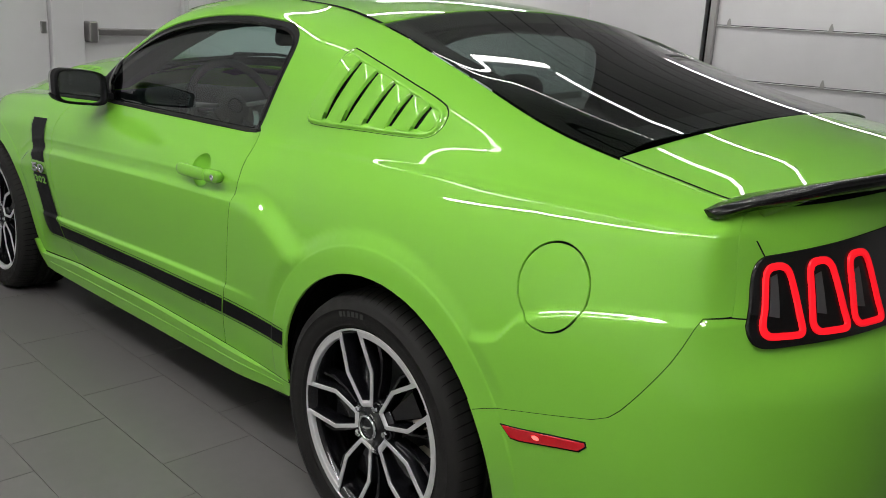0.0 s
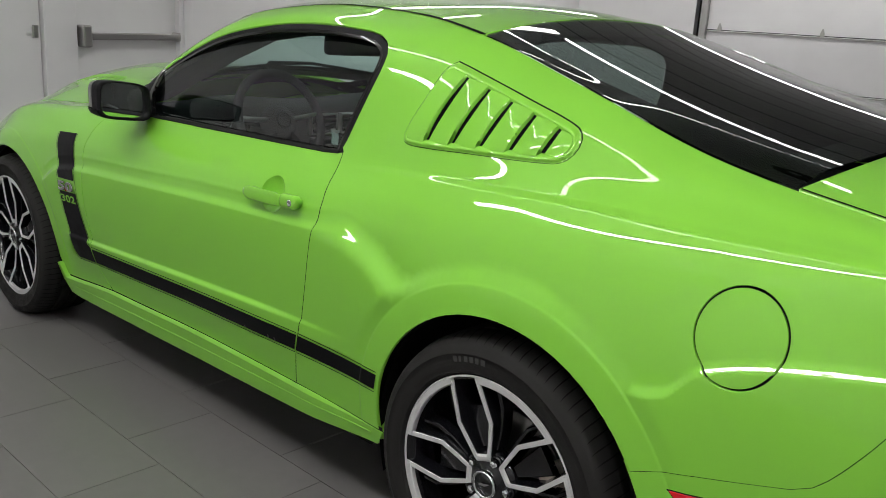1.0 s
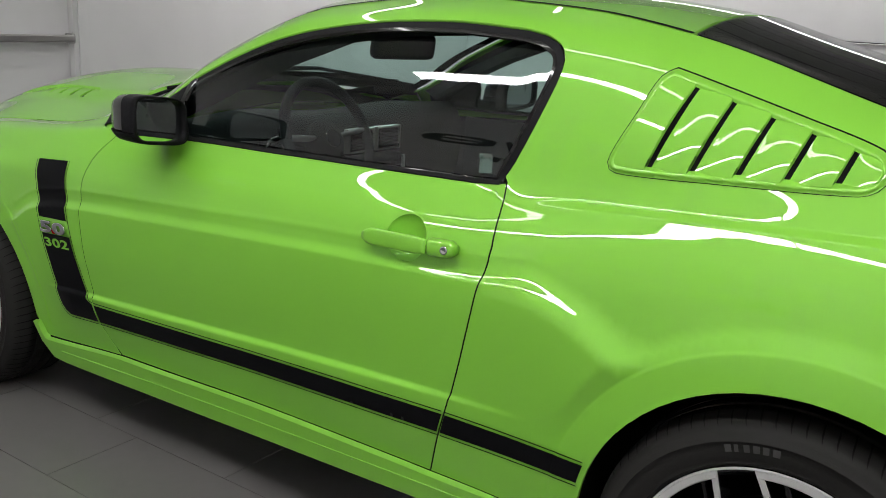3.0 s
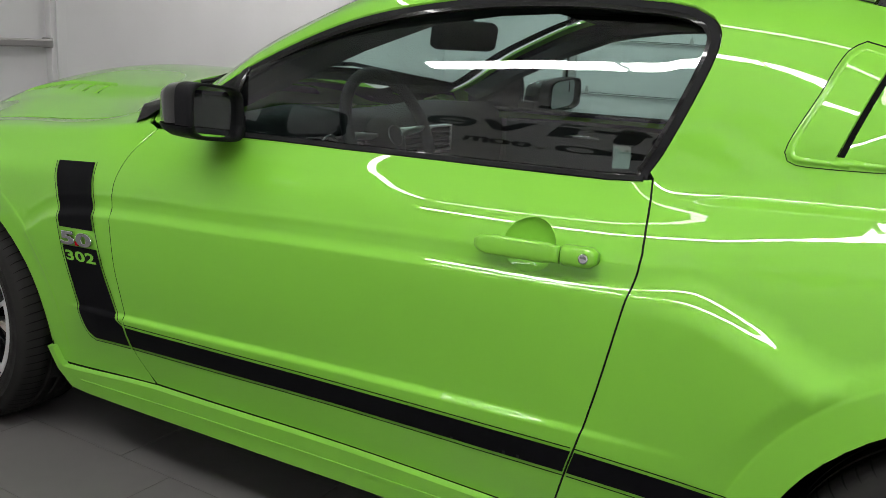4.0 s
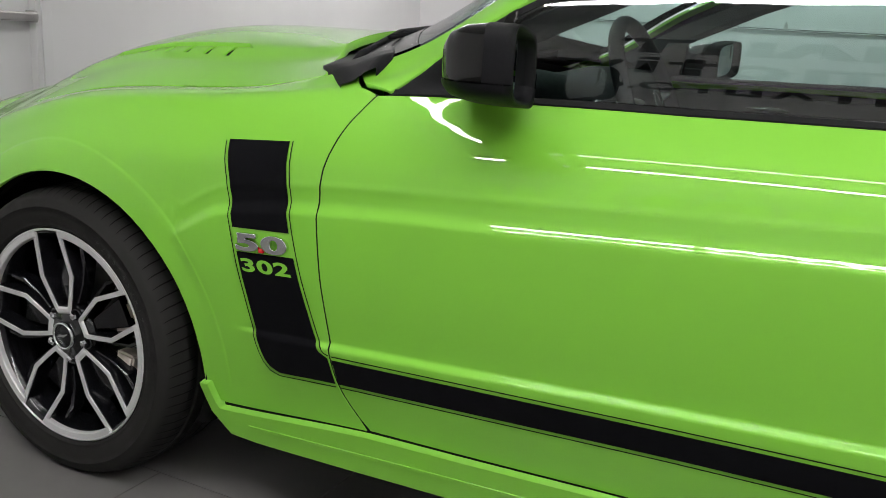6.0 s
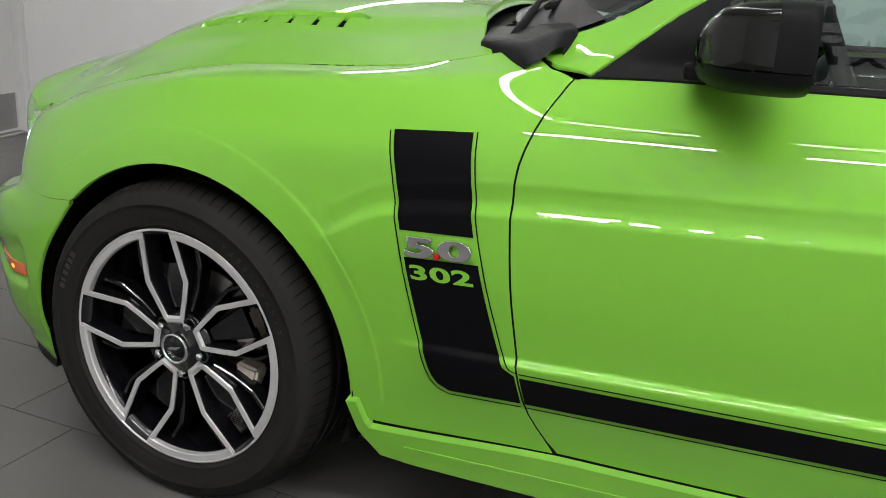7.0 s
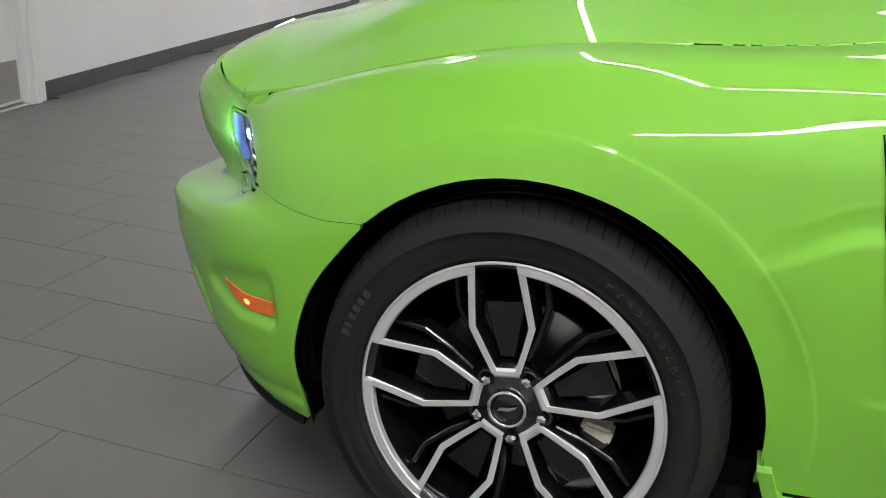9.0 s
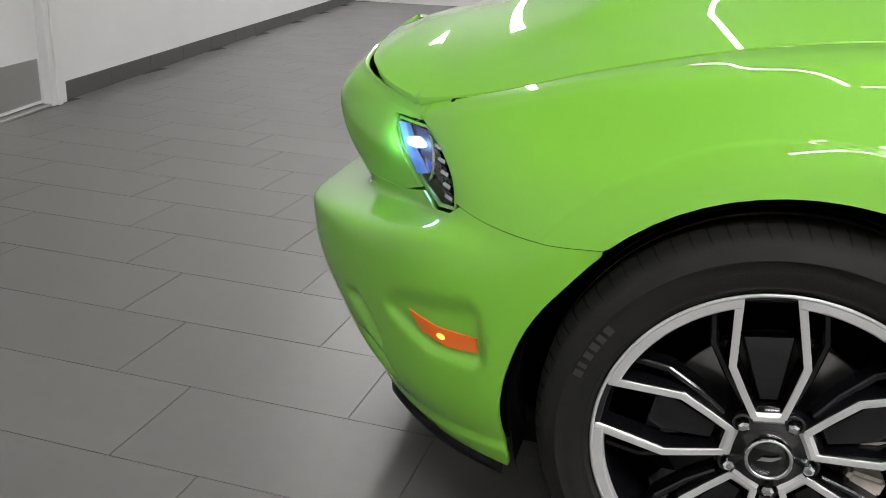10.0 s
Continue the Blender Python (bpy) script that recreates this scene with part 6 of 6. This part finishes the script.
def headlamps():
    for s in (-1, 1):
        back = patch("headlamp", [side_loop(inset(HEADLAMP, -0.001))], side_fn, GLOSS_BLACK, car, step=0.03, edge=0.012, lift=-0.035, flange=0, label="clear headlamp, lit bluish white")[0]
        patch("lamp_lens", [side_loop(inset(HEADLAMP, 0.002))], side_fn, LENS, back, step=0.02, edge=0.01, lift=-0.001, flange=0.0)
        patch("lamp_bezel", [side_loop(inset(HEADLAMP, -0.002)), side_loop(inset(HEADLAMP, 0.003))], side_fn, PAINT, back, step=0.02, edge=0.01, lift=-0.008, flange=0.006)
        blade = [(-3.490, 0.714), (-3.468, 0.716), (-3.452, 0.672), (-3.425, 0.640), (-3.447, 0.636), (-3.476, 0.675)]
        patch("light_blade", [side_loop(blade)], side_fn, LIGHT_BLADE, back, step=0.02, edge=0.01, lift=-0.006, flange=0.012, label="bluish glowing light guide")
        patch("inner_panel", [side_loop([(-3.462, 0.716), (-3.385, 0.716), (-3.37, 0.66), (-3.445, 0.668)])], side_fn, TINTED, back, step=0.02, edge=0.01, lift=-0.020, flange=0.004)
        for k, (u, z) in enumerate(((-3.415, 0.668),)):
            p = side_fn(np.array([u]), v_of(u, z) * QS)[0]
            v, f = lathe_data([(0.020, 0.0), (0.036, -0.012), (0.040, -0.014), (0.042, -0.010), (0.030, 0.012), (0.012, 0.016)], 32)
            ring = link_mesh("lamp_reflector", v, f, CHROME, back, True, label="chrome lamp reflector")
            ring.matrix_basis = Matrix.Translation(p + np.array((0.025, 0.02, 0))) @ pose(0, 0, 0, 0, 0, -62 if k == 0 else -48)
            v, f = lathe_data([(0.0, -0.004), (0.010, -0.003), (0.019, 0.001), (0.020, 0.006), (0.0, 0.006)], 24, False)
            bulb = link_mesh("lamp_bulb", v, f, HEADLIGHT, back, True, label="glowing bluish-white bulb")
            bulb.matrix_basis = ring.matrix_basis
        for j in range(5):
            u, z = -3.290 - 0.012 * j, 0.630 + 0.017 * j
            p = side_fn(np.array([u]), v_of(u, z) * QS)[0]
            box_part("lamp_bar", (-0.004, 0.036, -0.014, 0.014, -0.0035, 0.0035), CHROME, back, 0.001, m=Matrix.Translation(p + np.array((0.006, 0.012, 0))) @ pose(0, 0, 0, 0, 20, 40))
        if s > 0:
            back.matrix_basis = Matrix.Diagonal((1, -1, 1, 1))


LIGHT_BLADE = glow_material("light_blade_glow", (0.16, 0.36, 1.0), 0.9)
TINTED = material("violet_tinted_plastic", (0.09, 0.06, 0.14), 0.3)
HEADLIGHT = glow_material("headlight_glow", (0.22, 0.32, 1.0), 9.0)
headlamps()
for sgn in (-1, 1):
    beam = bpy.data.lights.new("headlight_beam", "POINT")
    beam.energy, beam.color, beam.shadow_soft_size = 1.0, (0.30, 0.62, 1.0), 0.012
    at = side_fn(np.array([-3.47]), v_of(-3.47, 0.69) * QS)[0] + np.array((-0.030, -0.012, 0.0))
    new("headlight_beam", beam).location = (at[0], sgn * -at[1], at[2])



def front_lower():
    # black splitter under the chin
    us = np.linspace(-3.14, -4.19, 36)
    for s in (-1, 1):
        verts, faces = [], []
        for u in us:
            p = side_fn(np.array([u]), v_of(u, 0.208) * QS)[0]
            d = np.array((p[0] + 3.2, p[1] + 0.3, 0))
            d /= np.linalg.norm(d)
            for o, z in ((-0.006, 0.207), (0.003, 0.200), (0.001, 0.188), (-0.06, 0.184), (-0.06, 0.207)):
                verts.append((p[0] + d[0] * o, -s * (p[1] + d[1] * o) * -1 if s > 0 else p[1] + d[1] * o, z))
        if s > 0:
            verts = [(x, abs(y), z) for x, y, z in verts]
        for i in range(len(us) - 1):
            for k in range(5):
                a, b = i * 5 + k, i * 5 + (k + 1) % 5
                faces.append((a, b, b + 5, a + 5) if s < 0 else (a, a + 5, b + 5, b))
        link_mesh("chin_splitter", verts, faces, PLASTIC, bump[0][0], True, label="black chin splitter")


front_lower()


# ---- cabin ----
def post_trim(s):
    """Deep fabric lining of the windscreen post and the roof edge above the door."""
    inner = [(-1.84, 0.655, 1.010), (-1.74, 0.632, 1.058), (-1.65, 0.618, 1.102), (-1.455, 0.600, 1.190), (-1.26, 0.585, 1.262), (-1.10, 0.580, 1.286), (-0.90, 0.575, 1.300), (-0.70, 0.575, 1.300)]
    outer = [(-1.87, 0.735, 1.005), (-1.77, 0.715, 1.075), (-1.67, 0.700, 1.130), (-1.455, 0.672, 1.222), (-1.26, 0.655, 1.280), (-1.10, 0.645, 1.304), (-0.90, 0.640, 1.318), (-0.70, 0.640, 1.312)]
    verts, faces = [], []
    for a, b in zip(inner, outer):
        lean = smooth_step(-1.1, -1.5, a[0]) if a[0] > -1.5 else 1.0
        mid = [(p + q) / 2 for p, q in zip(a, b)]
        ring = (a, (mid[0], mid[1], mid[2] - 0.004), b, (b[0] - 0.02, b[1] - 0.02, b[2] + 0.030), (a[0] - 0.075 * lean, a[1] + 0.015, a[2] + 0.030), (a[0] - 0.02 * lean, a[1] - 0.006, a[2] + 0.010))
        verts += [(x, s * y, z) for x, y, z in ring]
    for i in range(len(inner) - 1):
        for k in range(6):
            q = i * 6 + k
            faces.append((q, i * 6 + (k + 1) % 6, (i + 1) * 6 + (k + 1) % 6, q + 6))
    faces += [tuple(range(6)), tuple(len(verts) - 6 + k for k in range(6))]
    link_mesh("post_trim", verts, faces, POST_FABRIC, car, False, label="grey fabric lining of the windscreen post")


def cabin():
    # dashboard as a rounded loft across the car
    verts, faces = [], []
    prof = [(-2.02, 0.90), (-1.98, 0.985), (-1.85, 1.005), (-1.70, 1.005), (-1.55, 0.995), (-1.50, 0.975), (-1.47, 0.93), (-1.46, 0.86), (-1.48, 0.75), (-1.55, 0.60), (-1.60, 0.45)]
    n = len(prof)
    ys = np.linspace(-0.74, 0.74, 31)
    for y in ys:
        brow = 0.022 * math.exp(-((y + 0.37) / 0.17) ** 2) + 0.016 * math.exp(-((y - 0.37) / 0.22) ** 2) - 0.008
        sweep = -0.10 * (abs(y) / 0.74) ** 2
        for i, (x, z) in enumerate(prof):
            verts.append((-2.02 + (x + 2.02) * 0.58 + (sweep if i > 3 else 0) + 0.03, y, z + brow * (1 if 1 <= i <= 6 else 0)))
    for j in range(len(ys) - 1):
        for i in range(n - 1):
            a = j * n + i
            faces.append((a, a + n, a + n + 1, a + 1))
    dash = link_mesh("dashboard", verts, faces, TRIM, car, True, label="charcoal dashboard with two brows")
    # gauges, vents and centre stack
    box_part("instrument_panel", (-1.700, -1.680, -0.52, -0.22, 0.86, 0.955), FRIT, dash, 0.004)
    for y in (-0.45, -0.29):
        v, f = lathe_data([(0.040, 0.0), (0.046, -0.004), (0.049, 0.0), (0.047, 0.008), (0.040, 0.008)], 32)
        g = link_mesh("gauge_ring", v, f, CHROME, dash, True)
        g.matrix_basis = pose(-1.672, y, 0.91, 0, 0, 90)
    for y in (-0.075, 0.075):
        box_part("air_vent", (-1.665, -1.645, y - 0.062, y + 0.062, 0.885, 0.955), FRIT, dash, 0.003)
        for dims in ((y - 0.066, y + 0.066, 0.955, 0.961), (y - 0.066, y + 0.066, 0.879, 0.885), (y - 0.066, y - 0.060, 0.885, 0.955), (y + 0.060, y + 0.066, 0.885, 0.955)):
            box_part("vent_frame", (-1.666, -1.640, *dims), STEEL, dash, 0.001)
        for k in range(4):
            box_part("vent_blade", (-1.644, -1.636, y - 0.058, y + 0.058, 0.897 + 0.014 * k, 0.900 + 0.014 * k), TRIM, dash, 0.0)
    box_part("centre_stack", (-1.690, -1.610, -0.13, 0.13, 0.62, 0.868), TRIM, dash, 0.01)
    box_part("radio", (-1.612, -1.604, -0.105, 0.105, 0.74, 0.85), FRIT, dash, 0.003)
    box_part("stack_trim", (-1.611, -1.602, -0.125, -0.110, 0.64, 0.86), STEEL, dash, 0.002)
    box_part("stack_trim", (-1.611, -1.602, 0.110, 0.125, 0.64, 0.86), STEEL, dash, 0.002)
    # steering wheel
    m = pose(-1.53, -0.37, 0.965, 0, 0, 0) @ pose(0, 0, 0, 0, -24, 0)
    R, r, N, K = 0.178, 0.0165, 48, 12
    verts, faces = [], []
    for i in range(N):
        t = 2 * math.pi * i / N
        for k in range(K):
            s = 2 * math.pi * k / K
            verts.append((r * math.sin(s), (R + r * math.cos(s)) * math.cos(t), (R + r * math.cos(s)) * math.sin(t)))
    for i in range(N):
        for k in range(K):
            faces.append((i * K + k, ((i + 1) % N) * K + k, ((i + 1) % N) * K + (k + 1) % K, i * K + (k + 1) % K))
    sw = link_mesh("steering_wheel", verts, faces, LEATHER, car, True, label="black leather steering wheel")
    sw.matrix_basis = m
    bm = bmesh.new()
    bmesh.ops.create_uvsphere(bm, u_segments=24, v_segments=12, radius=1.0)
    bmesh.ops.scale(bm, vec=(0.035, 0.078, 0.068), verts=bm.verts)
    bmesh.ops.translate(bm, vec=(-0.02, 0, -0.005), verts=bm.verts)
    part("horn_pad", bm, LEATHER, sw, smooth=True)
    for a in (5, 175, 235, 305):
        c, s = math.cos(radians(a)), math.sin(radians(a))
        tube("wheel_spoke", [(-0.012, 0.06 * c, 0.06 * s), (-0.006, 0.175 * c, 0.175 * s)], 0.017, STEEL if a < 200 else LEATHER, sw, 8, "satin spoke", 0.5)
    v, f = lathe_data([(0.027, 0.0), (0.029, -0.003), (0.031, 0.0), (0.029, 0.003)], 32)
    e = link_mesh("emblem_ring", v, f, CHROME, sw, True)
    e.matrix_basis = pose(0.017, 0, -0.005, 0, 0, 90)
    tube("steering_column", [(-1.55, -0.37, 0.945), (-1.78, -0.37, 0.85)], 0.045, TRIM, car, 14)
    for s in (-1, 1):
        p = m @ Vector((-0.06, 0.02 * s, -0.01))
        tube("column_stalk", [m @ Vector((-0.07, 0.03 * s, 0.0)), m @ Vector((-0.06, 0.14 * s, 0.02))], 0.007, TRIM, car, 8)
    # seats
    for y in (-0.37, 0.37):
        seat("front_seat", -0.90, y, 0.52, 0.93, True)
    seat("rear_seat", 0.20, -0.30, 0.55, 0.86, False, 0.22)
    seat("rear_seat", 0.20, 0.30, 0.55, 0.86, False, 0.22)
    # tunnel, floor, door cards
    box_part("centre_console", (-1.62, -0.65, -0.13, 0.13, 0.30, 0.62), TRIM, car, 0.03)
    box_part("cabin_floor", (-2.0, 0.9, -0.80, 0.80, 0.24, 0.30), TRIM, car, 0.01)
    tube("gear_lever", [(-1.34, 0.0, 0.60), (-1.35, -0.01, 0.76)], [0.012, 0.008], CHROME, car, 10)
    for s in (-1, 1):
        card = box_part("door_card", (-1.76, -0.66, *sorted((s * 0.745, s * 0.780)), 0.36, 0.945), TRIM, car, 0.012, label="charcoal door lining")
        box_part("arm_rest", (-1.45, -0.75, *sorted((s * 0.68, s * 0.744)), 0.68, 0.73), LEATHER, card, 0.02)
        tube("door_pull", [(-1.50, s * 0.735, 0.90), (-1.43, s * 0.725, 0.905), (-1.36, s * 0.735, 0.90)], 0.008, CHROME, card, 8)
        post_trim(s)
    box_part("parcel_shelf", (0.10, 0.62, -0.66, 0.66, 0.93, 0.96), TRIM, car, 0.01)
    box_part("bulkhead", (0.30, 0.36, -0.70, 0.70, 0.30, 0.94), SEAM, car, 0.0)
    box_part("firewall", (-2.04, -1.99, -0.72, 0.72, 0.30, 0.93), SEAM, car, 0.0)
    # inner mirror
    bm = bmesh.new()
    box(bm, -0.022, 0.022, -0.128, 0.128, -0.043, 0.043, 0.020)
    bmesh.ops.transform(bm, matrix=pose(-1.505, -0.045, 1.242, 0, 8, -14), verts=bm.verts)
    rm = part("rear_view_mirror", bm, TRIM, car, "black inner mirror", True)
    tube("mirror_stem", [(-1.50, 0.0, 1.255), (-1.56, 0.0, 1.35)], 0.014, TRIM, rm, 10)
    for y in (-0.33, 0.33):
        box_part("sun_visor", (-1.40, -1.24, y - 0.2, y + 0.2, 1.335, 1.352), HEADLINER, car, 0.006)


def seat(name, x, y, z0, z1, rest, half=0.25):
    base = bmesh.new()
    box(base, x - 0.52, x, y - half, y + half, z0 - 0.16, z0, 0.05)
    s = part(name, base, LEATHER, car, "black leather bucket seat", True)
    verts, faces = [], []
    n, k = 14, 24
    for i in range(n):
        f = i / (n - 1)
        w = half * (1.0 - 0.28 * f ** 2) * (0.85 if i in (0, n - 1) else 1)
        d = 0.085 * (1 - 0.45 * f) * (0.7 if i in (0, n - 1) else 1)
        zc, xc = z0 - 0.05 + (z1 - z0 + 0.05) * f, x - 0.02 + 0.20 * f
        for j in range(k):
            t = 2 * math.pi * j / k
            c, q = math.cos(t), math.sin(t)
            verts.append((xc + d * math.copysign(abs(c) ** 0.6, c) - 0.03 * abs(q) ** 3, y + w * math.copysign(abs(q) ** 0.6, q), zc))
    for i in range(n - 1):
        for j in range(k):
            a, b = i * k + j, i * k + (j + 1) % k
            faces.append((a, b, b + k, a + k))
    faces.append(tuple(range(k))[::-1])
    faces.append(tuple((n - 1) * k + j for j in range(k)))
    link_mesh("backrest", verts, faces, LEATHER, s, True)
    if rest:
        bm = bmesh.new()
        bmesh.ops.create_uvsphere(bm, u_segments=24, v_segments=14, radius=1)
        for v in bm.verts:
            v.co = Vector((math.copysign(abs(v.co.x) ** 0.7, v.co.x) * 0.05, math.copysign(abs(v.co.y) ** 0.6, v.co.y) * 0.125, math.copysign(abs(v.co.z) ** 0.7, v.co.z) * 0.085))
        bmesh.ops.transform(bm, matrix=pose(x + 0.205, y, z1 + 0.14, 0, 8, 0), verts=bm.verts)
        part("headrest", bm, LEATHER, s, smooth=True)
        for o in (-0.05, 0.05):
            tube("headrest_post", [(x + 0.19, y + o, z1 - 0.02), (x + 0.20, y + o, z1 + 0.10)], 0.006, CHROME, s, 8)


cabin()


def sticker():
    ob = patch("window_sticker", [side_loop([(-0.745, 1.017), (-0.710, 1.020), (-0.710, 1.056), (-0.745, 1.054)])], side_fn, STICKER, door_obs[0], step=0.02, lift=-0.0125, flange=0, label="small pale paper sticker inside the glass")[0]
    for k in range(3):
        patch("print_bar", [side_loop([(-0.740, 1.023 + 0.010 * k), (-0.715, 1.025 + 0.010 * k), (-0.715, 1.029 + 0.010 * k), (-0.740, 1.027 + 0.010 * k)])], side_fn, STICKER_INK, ob, step=0.02, lift=-0.0118, flange=0)


sticker()


# writing on the front tyre's flank, raised in the rubber
LETTER = material("tyre_lettering", (0.021, 0.021, 0.020), 0.7)


def tyre_text(wh, body, mid, r=0.283, size=0.020, step=4.0):
    for k, ch in enumerate(body):
        if ch == " ":
            continue
        ob = text_mesh("lettering", ch, size, LETTER, wh)
        a = mid - (k - (len(body) - 1) / 2) * step
        # upright letters with their heads outwards, on the sidewall
        rot = pose(0, 0, 0, 0, 90 - a, 0) @ Matrix.Translation((-size * 0.3, -0.0185, r)) @ pose(0, 0, 0, 90, 0, 0)
        ob.data.transform(rot)


def tyre_bars(wh, start, widths, r=0.292, h=0.014, step=3.2):
    for k, w in enumerate(widths):
        a = radians(start - k * step)
        verts = []
        for da, dr in ((0, 0), (-w, 0), (-w, h), (0, h)):
            t = a + radians(da)
            verts.append(((r + dr) * math.cos(t), -0.0199, (r + dr) * math.sin(t)))
        link_mesh("lettering", verts, [(0, 1, 2, 3)], LETTER, wh)


tyre_text(wheel_fl, "P245/45ZR19", 40)
tyre_bars(wheel_fl, 163, (2.2, 1.4, 2.0, 2.2, 2.0, 2.4))
tyre_bars(wheel_rl, 110, (2.2, 1.4, 2.0, 2.2, 2.0, 2.4))


floor_tiles()
